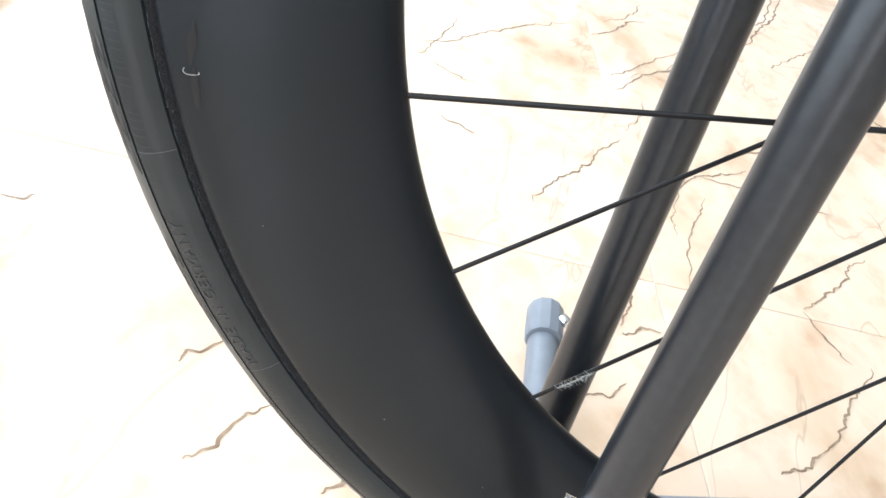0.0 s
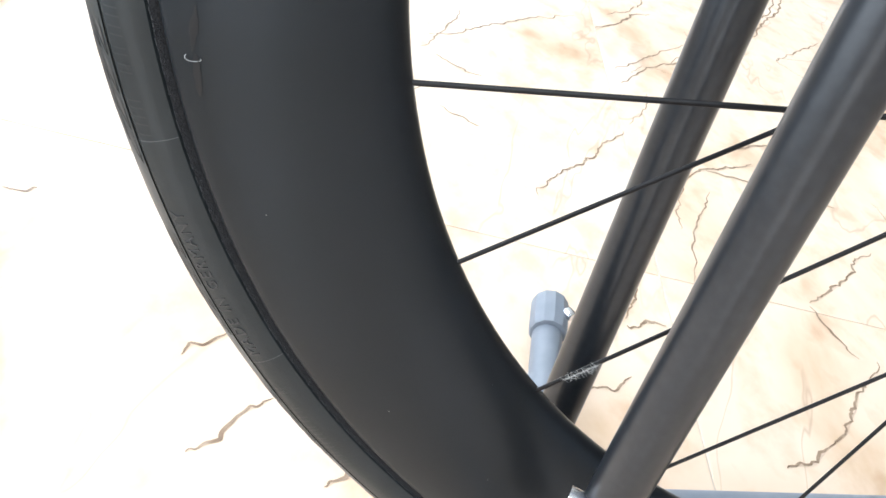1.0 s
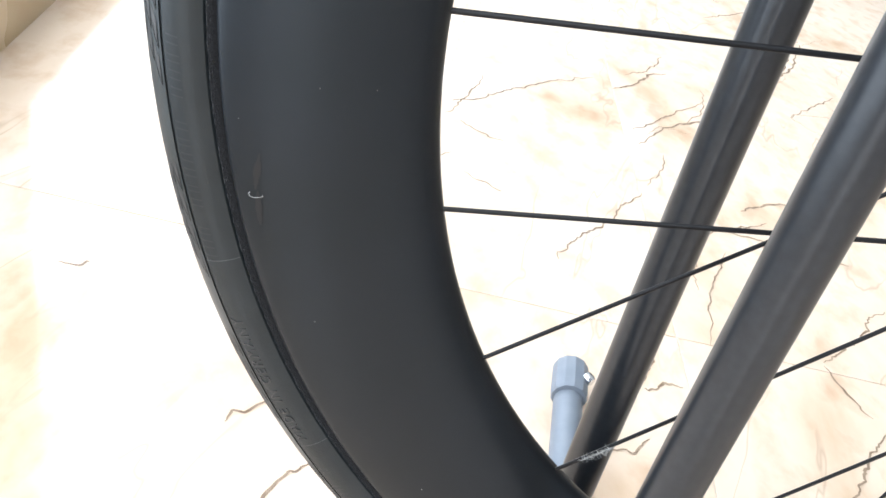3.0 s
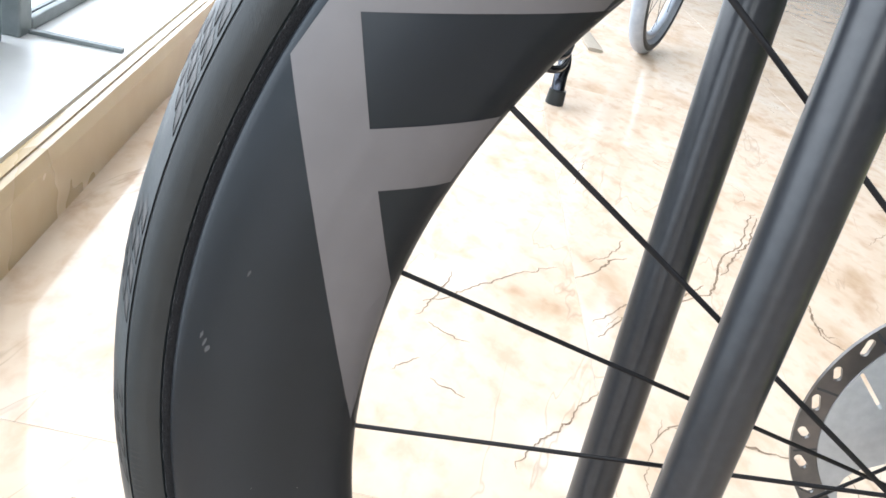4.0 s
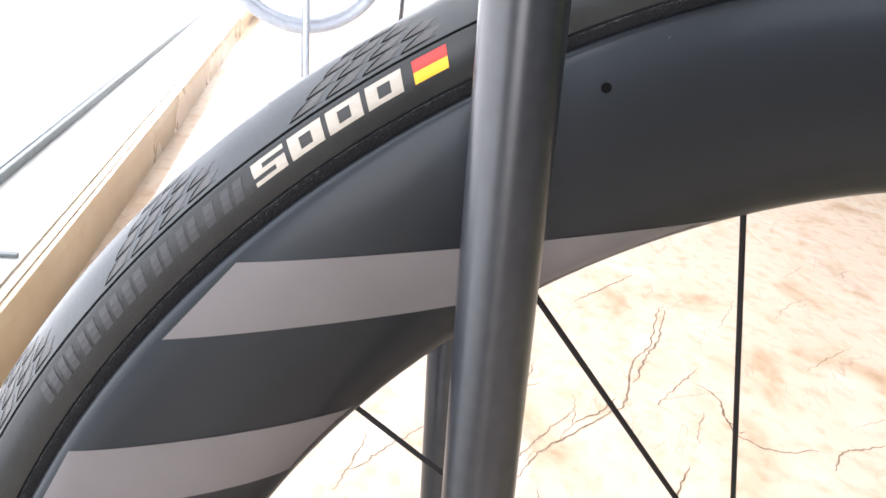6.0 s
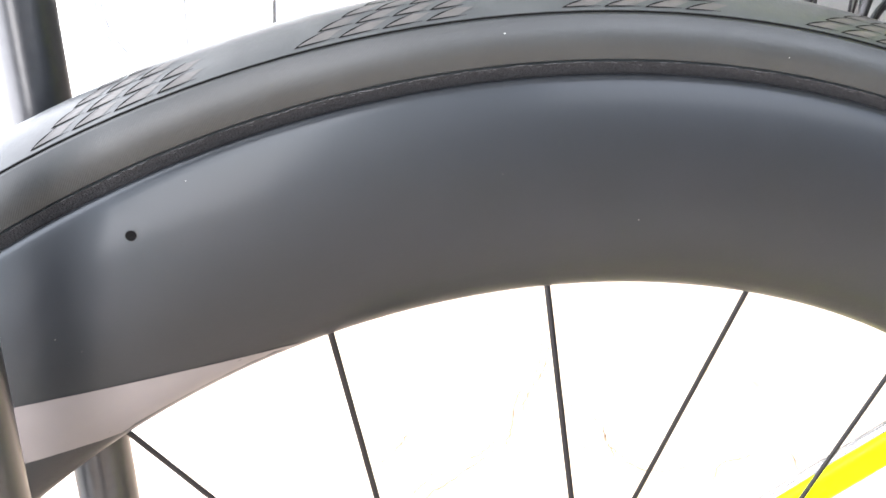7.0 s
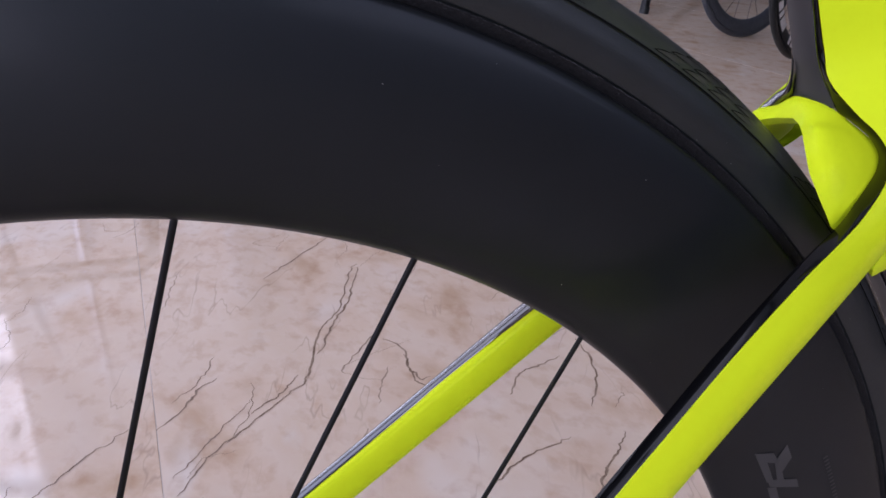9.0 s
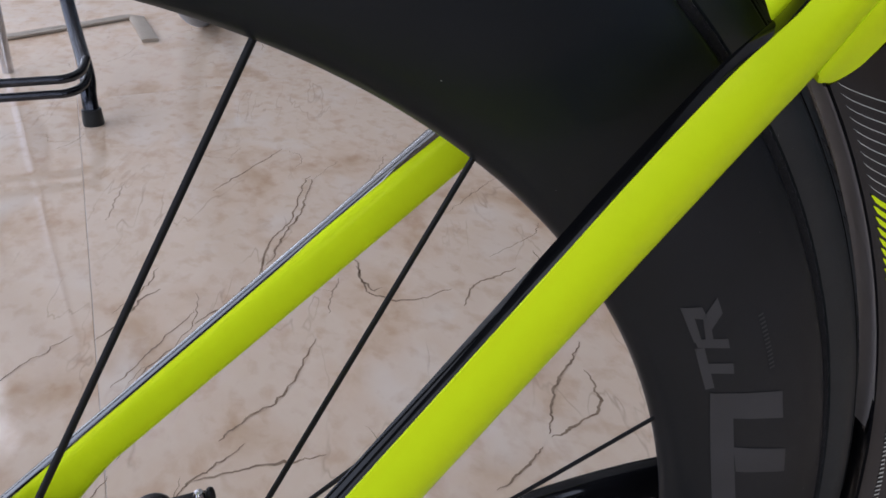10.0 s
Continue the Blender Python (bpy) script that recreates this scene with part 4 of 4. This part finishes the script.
def flank(side, top_line, low_line, name, label):
    """One smooth skin: side of the seat tube running on as the outer face of the stay."""
    a_line, b_line = smooth_path(top_line, 5), smooth_path(low_line, 5)
    rings = []
    for i, (a, b) in enumerate(zip(a_line, b_line)):
        u = min(1.0, i / 75.0)
        swell = 0.0050 * max(0.0, 1 - u * 1.25) ** 0.8
        ring = []
        for k in range(13):
            w = k / 12
            ring.append(a.lerp(b, w) + Vector((0, -swell * math.sin(math.pi * w ** 0.7) - 0.0004 - 0.0022 * u * math.sin(math.pi * w) + 0.0024 * u ** 2 * w ** 4, 0)))
        ring += [p + Vector((0.0045 * (1 - u) + 0.0005, 0.0035, -0.002 * (1 - u))) for p in reversed(ring)]
        rings.append([lo(p.x, p.y * -side, p.z) for p in ring])
    return part(name, loft(rings), NEON, bike, label, sharp=60)


stay_top = stripe_on_stay(near_path, -1, 0.0102)[0]
stay_low = [p + Vector((0.6, 0, -0.8)) * (0.0195 + 0.034 * max(0.0, p.x - 0.11)) for p in stay_top]
flank(-1, [Vector(p) for p in outer_n] + stay_top, [Vector(p) for p in far_side] + stay_low, "seat_tube", "neon yellow aero seat tube flaring into the stay")
flank(1, [(x, -y, z) for x, y, z in outer_f], far_side[:9] + [(0.308, -0.0297, 0.628), (0.300, -0.0300, 0.621), (0.290, -0.0300, 0.613), (0.281, -0.0298, 0.606), (0.270, -0.0296, 0.597), (0.2500, -0.0322, 0.584), (0.2265, -0.0400, 0.5600)], "seat_tube", "neon yellow aero seat tube flaring into the stay")
rear = bmesh.new()
rows_r = []
for p in smooth_path(inner_n[:8] + [(0.2440, -0.0050, 0.6152)], 6):
    ring = [rear.verts.new(lo(p.x - 0.0006 - 0.0012 * (1 - v * v), -p.y * v, p.z + 0.0006)) for v in (-1.0, -0.7, -0.35, 0.0, 0.35, 0.7, 1.0)]
    rows_r.append(ring)
for a, b in zip(rows_r, rows_r[1:]):
    for j in range(6):
        rear.faces.new((a[j], a[j + 1], b[j + 1], b[j]))
bmesh.ops.solidify(rear, geom=rear.faces[:], thickness=0.002)
part("rear_face", rear, SEAT_GREY, bike, "satin grey trailing face of the seat tube", sharp=60)
for side in (-1,):
    upper = smooth_path([(0.2480, -0.0328, 0.5662), (0.2506, -0.0320, 0.5690), (0.2662, -0.0311, 0.5847), (0.2830, -0.0306, 0.6010), (0.3130, -0.0290, 0.6300)], 5)
    under = smooth_path([(0.2540, -0.0285, 0.5650), (0.2600, -0.0262, 0.5632), (0.2685, -0.0256, 0.5660), (0.2772, -0.0250, 0.5722), (0.3130, -0.0235, 0.6010)], 5)
    rings = []
    for a, b in zip(upper, under):
        ring = [a + Vector((0.0, 0.0, 0.002)), a, a.lerp(b, 0.5) + Vector((0.0004, -0.0003, -0.0004)), b, b + Vector((0.001, 0.010, 0.003)), a + Vector((0.001, 0.010, 0.004))]
        rings.append([lo(p.x, p.y * -side, p.z) for p in ring])
    part("cheek", loft(rings), NEON, bike, "neon yellow fairing under the stay", sharp=35)

# seat tube grey again, lightened to paint in the light on this face
SEAT_GREY_LIT = material("lit seat tube grey", (0.19, 0.175, 0.168), 0.4, second=(0.22, 0.20, 0.195), scale=60)
# lower seat tube: follows the tyre, black with fine bright lines
low = bmesh.new()
rows = []
for i in range(25):
    d = radians(36.8 - 63 * i / 24)
    ring = []
    for r, y in ((0.3400, -0.0128), (0.3403, -0.0140), (0.3425, -0.0150), (0.3900, -0.0205), (0.3900, 0.0205), (0.3425, 0.0150), (0.3403, 0.0140), (0.3400, 0.0128), (0.3425, 0.0080), (0.3440, 0.0), (0.3425, -0.0080)):
        ring.append(Vector((r * math.cos(d), y, r * math.sin(d))))
    rows.append(ring)
lower = part("lower_seat_tube", loft(rows, low), GLOSS_BLACK, bike, "gloss black seat tube curved round the tyre with fine yellow and pale lines", sharp=30)
bm = bmesh.new()
sheet = []
for i in range(31):
    d = radians(36.8 - 27.3 * i / 30)
    k = 1.0 if i < 24 else (1.0 - ((i - 24) / 6.0) ** 1.5 * 0.95)
    sheet.append([bm.verts.new((r * math.cos(d), y, r * math.sin(d))) for r, y in ((0.3432, 0.0), (0.3417, -0.0079), (0.3417 - 0.0025 * k, -0.0079 - 0.0048 * k), (0.3393 + 0.0025 * (1 - k), -0.0128 - 0.0010 * k))])
for a, b in zip(sheet, sheet[1:]):
    for j in range(3):
        bm.faces.new((a[j], a[j + 1], b[j + 1], b[j]))
part("rear_face", bm, SEAT_GREY_LIT, lower, "grey rear face of the seat tube, painted lighter as if lit", sharp=70)
PALE_LINE = material("pale line print", (0.40, 0.40, 0.35), 0.5)
d = 36.9
while d > 3.0:
    pale, ticks = d > 29.0, d < 17.6
    start = float(np.interp(d, (5.0, 10.0, 18.0, 22.0, 26.0, 40.0), (0.3468, 0.3458, 0.3442, 0.3430, 0.3420, 0.3418)))
    length, half = (0.0016 + 0.0008 * abs(math.sin(d * 0.45)) if ticks else 0.030), (0.036 if pale else 0.235 if not ticks else 0.07)
    bm = bmesh.new()
    pts = []
    for u in (0.0, 0.03, 0.08, 0.16, 0.3, 0.5, 0.75, 1.0):
        r = start + length * u
        dd = d - (0.0 if ticks else 4.6 * (length * u / 0.02) ** 0.8)
        w = half * (0.25 if u == 0.0 and not ticks else 1.0)
        y = -0.0150 - 0.0055 * (r - 0.3425) / 0.0475 - 0.0004
        pts.append((bm.verts.new((r * math.cos(radians(dd + w)), y, r * math.sin(radians(dd + w)))), bm.verts.new((r * math.cos(radians(dd - w)), y, r * math.sin(radians(dd - w))))))
    for p, q in zip(pts, pts[1:]):
        bm.faces.new((p[0], p[1], q[1], q[0]))
    part("printed_line", bm, PALE_LINE if pale or ticks else NEON, lower, smooth=False)
    d -= 0.40 if ticks else 0.80

# chain stays, dropouts and brake caliper
for side, line in ((-1, (0.350, 0.349, 0.347, 0.345, 0.338, 0.325)), (1, (0.350, 0.334, 0.336, 0.3515, 0.3545, 0.335))):
    cs = smooth_path([lo(x, side * y, z) for x, y, z in zip((0.0, 0.08, 0.17, 0.22, 0.30, 0.43), (0.068, 0.061, 0.053, 0.048, 0.042, 0.034), line)], 6)
    part("chain_stay", sweep(cs, oval(0.0115, 0.006, 20, 2.6), (0, 1, 0)), GLOSS_BLACK, bike, "gloss black chain stay")
drop = smooth_path([lo(0.012, -0.0735, 0.400), lo(0.006, -0.073, 0.378), lo(0.0, -0.072, 0.352)], 5)
part("dropout", sweep(drop, oval(0.012, 0.004, 20, 3.0), (0, 1, 0)), NEON, bike, "neon yellow dropout")
drop = smooth_path([lo(0.078, 0.0600, 0.4478), lo(0.062, 0.0622, 0.4345), lo(0.046, 0.0648, 0.4195), lo(0.030, 0.067, 0.401), lo(0.016, 0.069, 0.380), lo(0.004, 0.070, 0.352)], 6)
part("dropout", sweep(drop, oval(0.0084, 0.0042, 24, 2.4), (0, 1, 0), None, [0.72 + 0.5 * k / (len(drop) - 1) for k in range(len(drop))]), NEON, bike, "neon yellow dropout bending down from the stay")
part("axle_end", rod(lo(0, -0.083, 0.3539), lo(0, 0.083, 0.3539), 0.0075, 24), DROP, bike, "black thru axle")
cal = part("brake_caliper", box(bmesh.new(), lo(0.045, 0.040, 0.372), lo(0.092, 0.064, 0.400), 0.006), DROP, bike, "black disc brake caliper")
for x, r, mat in ((0.0515, 0.0050, DROP), (0.0570, 0.0030, DROP), (0.0685, 0.0075, DROP), (0.0850, 0.0022, CHROME), (0.0890, 0.0018, DROP)):
    knob = lathe([(0.0, 0.0), (r, 0.0), (r, 0.006), (r * 0.92, 0.008), (r * 0.7, 0.0092), (0.0, 0.0096)], 20, False)
    part("caliper_bolt", knob, mat, cal, "rounded caliper fitting").matrix_basis = Matrix.Translation(lo(x, 0.052, 0.3985)) @ Matrix.Rotation(radians(90), 4, "X")
end = part("axle_cap", lathe([(0.0, -0.004), (0.0062, -0.004), (0.0070, -0.003), (0.0070, 0.006), (0.0, 0.006)], 24, False), DROP, bike, "black axle cap")
end.location = lo(-0.0195, 0.057, 0.3775)
part("lever", sweep([lo(-0.0195, 0.0595, 0.3775), lo(-0.0235, 0.0595, 0.3830), lo(-0.0260, 0.0595, 0.3900)], oval(0.0065, 0.0025, 18, 3.0), (0, 1, 0)), DROP, bike, "black alloy lever")
part("dropout", box(bmesh.new(), lo(-0.014, 0.060, 0.358), lo(0.004, 0.065, 0.378), 0.003), NEON, bike, "neon yellow dropout")
part("silver_disc", lathe([(0.0, -0.0052), (0.0034, -0.005), (0.0040, -0.004), (0.0, -0.0035)], 24, False), SILVER, end, "silver bolt face")

# ---- stand that holds the wheel ----
stand = thing("display_stand", "grey tubular steel display stand holding the rear wheel", "bike stand", (-0.15, 0.0, 0.0))


def so(x, y, z):
    return Vector((x + 0.15, y, z))


def upright(p, d, r, name):
    def at(z):
        return so(p[0] + d[0] * (z - 0.415), p[1] + d[1] * (z - 0.415), z)
    return part(name, sweep([at(z) for z in (0.10, 0.3, 0.5, 0.7, 0.9, 1.05)], circle(r, 28), (0, 1, 0)), TUBE, stand, "dark grey powder-coated tube")


upright((-0.15395, -0.05244), (-0.0453, -0.0231), 0.0092, "upright")
upright((-0.15150, 0.04014), (-0.0590, -0.0296), 0.0096, "upright")
part("top_bar", pipe([so(-0.182, -0.067, 1.04), so(-0.184, -0.062, 1.062), so(-0.186, 0.0, 1.07), so(-0.187, 0.018, 1.062), so(-0.187, 0.0215, 1.04)], 0.0088, 16), TUBE, stand)
bar = part("foot_bar", rod(so(-0.138, -0.16, 0.0115), so(-0.0945, 0.232, 0.0115), 0.0105, 24), PLASTIC, stand, "light grey floor bar")
cap = part("end_cap", lathe([(0.0, -0.022), (0.0124, -0.022), (0.0135, -0.019), (0.0135, 0.006), (0.0128, 0.0105), (0.0104, 0.0130), (0.0, 0.0132)], 12, False), PLASTIC, bar, "grey faceted plastic end cap", sharp=25)
cap.matrix_basis = Matrix.Translation(so(-0.0950, 0.229, 0.0135)) @ Matrix.Rotation(radians(-6.4), 4, "Z")
part("foot_bar", rod(so(-0.108, 0.068, 0.0115), so(0.30, 0.150, 0.0115), 0.0105, 24), PLASTIC, stand, "light grey floor bar")
for x, y, z, turn in ((-0.1375, 0.0555, 0.148, 60), (-0.1535, -0.0475, 0.163, 70)):
    part("bolt", lathe([(0.0, -0.002), (0.0028, -0.0016), (0.0038, 0.0), (0.0038, 0.004), (0.0, 0.004)], 18, False), CHROME, stand, "bright round bolt head").matrix_basis = Matrix.Translation(so(x, y, z)) @ Matrix.Rotation(radians(turn), 4, "Z")


part("bolt", lathe([(0.0, -0.003), (0.0030, -0.0026), (0.0042, 0.0), (0.0042, 0.004), (0.0, 0.004)], 18, False), CHROME, bar, "bright round bolt head").matrix_basis = Matrix.Translation(so(-0.0840, 0.2200, 0.0235)) @ Matrix.Rotation(radians(40), 4, "Z")

# ---- other bicycles and stands further back ----
def parked_wheel(x, y, yaw, R, thick, tyre_mat, label, group="parked bicycles", lean=0.0, lift=0.0, depth=0.018, hang=False):
    ob = thing("parked_bicycle_wheel", label, "bicycle wheel", (x, y, 0), group)
    ob.rotation_euler = (radians(lean), 0, radians(yaw))

    def ring(r, t, n=80):
        return lathe([(r + t * math.cos(2 * math.pi * i / 12), t * math.sin(2 * math.pi * i / 12)) for i in range(12)], n)
    for name, bm, mat, lab in (("tyre", ring(R - thick, thick), tyre_mat, ""), ("rim", lathe([(R - 2 * thick + 0.003, -0.0125), (R - 2 * thick - depth * 0.5, -0.0135), (R - 2 * thick - depth * 0.85, -0.009), (R - 2 * thick - depth, 0.0), (R - 2 * thick - depth * 0.85, 0.009), (R - 2 * thick - depth * 0.5, 0.0135), (R - 2 * thick + 0.003, 0.0125)], 80), tyre_mat if depth > 0.04 else PALE_TUBE if tyre_mat == PALE_TUBE else DROP, ""),
                               ("hub", rod((0, -0.05, 0), (0, 0.05, 0), 0.016), DROP, "")):
        o = part(name, bm, mat, ob, lab)
        o.location = (0, 0, R + lift)
    for k in range(20):
        a = radians(18 * k)
        o = part("spoke", rod((R * 0.9 * math.cos(a), 0, R * 0.9 * math.sin(a)), (0.02 * math.cos(a + 1.3), 0.03 * (-1) ** k, 0.02 * math.sin(a + 1.3)), 0.001, 6), STEEL_BLACK, ob)
        o.location = (0, 0, R + lift)
    for s in (() if hang else (-1, 1)):
        o = part("fork_leg", rod((0, s * 0.055, 0), (0.10, s * 0.05, 0.52), 0.014, 14), DROP, ob)
        o.location = (0, 0, R + lift)
    if hang:
        part("hanger_rod", rod((0, 0, R + lift), (0, 0, ZTOP), 0.006, 12), CHROME, ob, "thin steel rod")
    elif lift:
        for s in (-1, 1):
            part("stand_leg", rod((0, s * 0.07, R + lift), (0.02, s * 0.16, 0), 0.012, 14), PALE_TUBE, ob)
    return ob


pale = parked_wheel(0.405, 2.60, 66, 0.34, 0.026, PALE_TUBE, "pale grey bicycle wheel with dark sidewall standing on the floor")
part("sidewall", lathe([(0.314 + 0.017 * math.cos(math.pi * i / 5), -0.010 - 0.018 * math.sin(math.pi * i / 5)) for i in range(11)], 80), RUBBER, pale, "black sidewall").location = (0, 0, 0.34)
parked_wheel(-0.50, 3.25, 8, 0.34, 0.022, PALE_TUBE, "pale grey bicycle wheel lifted on a stand beside the window", lift=0.2)
deep = parked_wheel(2.86, 3.22, 10, 0.34, 0.0145, BLUE_RUBBER, "blue grey deep carbon wheel of a parked bicycle", depth=0.055)
dot = bmesh.new()
bmesh.ops.create_circle(dot, cap_ends=True, radius=0.012, segments=16, matrix=Matrix.Translation((0.285 * math.cos(radians(205)), -0.0135, 0.285 * math.sin(radians(205)))) @ Matrix.Rotation(radians(90), 4, "X"))
part("printed_mark", dot, WHITE_PRINT, deep, "round white mark", smooth=False).location = (0, 0, 0.34)
white = parked_wheel(2.70, 2.66, 24, 0.34, 0.0145, RUBBER, "black deep wheel with white marks of a parked bicycle", depth=0.055)
for a0, a1 in ((196, 203), (205, 209), (211, 222), (236, 240), (242, 249), (181, 192), (166, 178)):
    bm = bmesh.new()
    rows = []
    for i in range(7):
        a = radians(a0 + (a1 - a0) * i / 6)
        rows.append([bm.verts.new((r * math.cos(a), -0.0148, r * math.sin(a))) for r in (0.266, 0.304)])
    for p, q in zip(rows, rows[1:]):
        bm.faces.new((p[0], p[1], q[1], q[0]))
    part("printed_bar", bm, WHITE_PRINT, white, "white printed bar", smooth=False).location = (0, 0, 0.34)
parked_wheel(3.6, 4.6, 15, 0.34, 0.0145, RUBBER, "black wheel of a parked bicycle by the wall", depth=0.03)


def floor_base(x, y, yaw, span, label):
    """Low black foot of a display stand: long bar with rubber ends, cross bar and plate."""
    ob = thing("low_bike_stand", label, "bike stand", (x, y, 0), "low stand feet")
    ob.rotation_euler = (0, 0, radians(yaw))
    part("bar", sweep([(-span / 2, 0, 0.034), (span / 2, 0, 0.034)], oval(0.020, 0.022, 16, 4.0), (0, 0, 1)), DROP, ob, "black steel bar")
    for e in (-1, 1):
        part("rubber_end", box(bmesh.new(), (e * span / 2 - 0.03, -0.03, 0.0), (e * span / 2 + 0.03, 0.03, 0.062), 0.008), RUBBER, ob, "black rubber end")
    part("cross_bar", sweep([(0, 0.0, 0.05), (0.0, 0.55, 0.05)], oval(0.020, 0.018, 16, 4.0), (0, 0, 1)), DROP, ob, "black steel cross bar")
    part("upright", rod((0, 0.10, 0.05), (0.03, 0.16, 0.62), 0.017, 14), DROP, ob, "black steel tube")
    return ob


floor_base(4.23, 5.0, 80, 0.82, "low black foot of a bike stand on the marble")
floor_base(4.18, 6.2, 75, 0.90, "low black foot of a bike stand further back on the marble")
floor_base(4.80, 6.1, 5, 0.70, "low black foot of a bike stand beside the wall")
for x, y, yaw in ((4.72, 5.55, 70), (4.62, 6.55, 60), (4.9, 5.0, 85)):
    parked_wheel(x, y, yaw, 0.34, 0.0145, RUBBER, "black wheel of a bicycle parked by the dim wall", depth=0.03)
hung = parked_wheel(-0.63, 3.32, -16, 0.34, 0.0145, PALE_TUBE, "pale bicycle wheel hung from the ceiling by a steel rod", lift=1.12, depth=0.045, hang=True)
for x, y in ((2.73, 4.44), (2.87, 4.11)):
    prop = thing("bike_prop", "dark steel leg of a bike stand on the marble", "bike stand", (x, y, 0.0), "floor stands")
    part("tube", rod((0.0, 0.0, 0.02), (0.16, 0.03, 0.75), 0.026, 16), DROP, prop, "dark steel tube")
    part("foot", rod((-0.003, 0.0, 0.0), (0.008, 0.0, 0.04), 0.028, 16), RUBBER, prop, "black rubber foot")


DARK_CHROME = material("dark chrome", (0.05, 0.053, 0.062), 0.2, metal=1.0, rough_vary=0.05)
TAN_STEEL = material("tan painted steel", (0.33, 0.28, 0.22), 0.5, second=(0.38, 0.33, 0.26), scale=30)


def floor_stand(x, y, label):
    """A low bicycle stand: leg with rubber foot, double hoop."""
    ob = thing("floor_stand", label, "bike stand", (x, y, 0), "floor stands")
    part("leg", pipe([(0, 0, 0.02), (0.0, 0.02, 0.06), (0.003, 0.07, 0.10), (-0.012, 0.30, 0.17), (-0.04, 0.62, 0.40)], 0.0165, 18), DARK_CHROME, ob, "shiny dark tube leg")
    part("rubber_foot", lathe([(0.0, 0), (0.0215, 0), (0.0225, 0.004), (0.0205, 0.035), (0.0, 0.036)], 20, False), RUBBER, ob, "black rubber foot").matrix_basis = Matrix.Rotation(radians(90), 4, "X")
    for z in (0.088, 0.118):
        part("hoop", pipe([(0.008, 0.055, z + 0.012), (-0.006, 0.0, z), (-0.035, -0.045, z), (-0.09, -0.045, z), (-0.30, -0.02, z), (-0.45, 0.02, z)], 0.0092, 14), DARK_CHROME, ob, "bent black hoop")
    return ob


floor_stand(0.040, 1.730, "black tubular bike stand with double hoop on rubber feet")
base = thing("steel_floor_rack", "tan and chrome steel floor rack lying on the marble", "bike rack", (0.0, 2.6, 0.0))
part("base_bar", sweep([Vector((-0.45, -0.06, 0.006)), Vector((-0.15, 0.01, 0.006)), Vector((0.185, 0.165, 0.006)), Vector((0.205, 0.14, 0.006)), Vector((0.22, -0.175, 0.006))], oval(0.024, 0.005, 16, 4.0), (0, 0, 1)), TAN_STEEL, base, "flat tan base bar")
part("post", rod((-0.150, -0.375, 0.0), (-0.135, -0.30, 1.25), 0.014, 18), CHROME, base, "bright steel post")
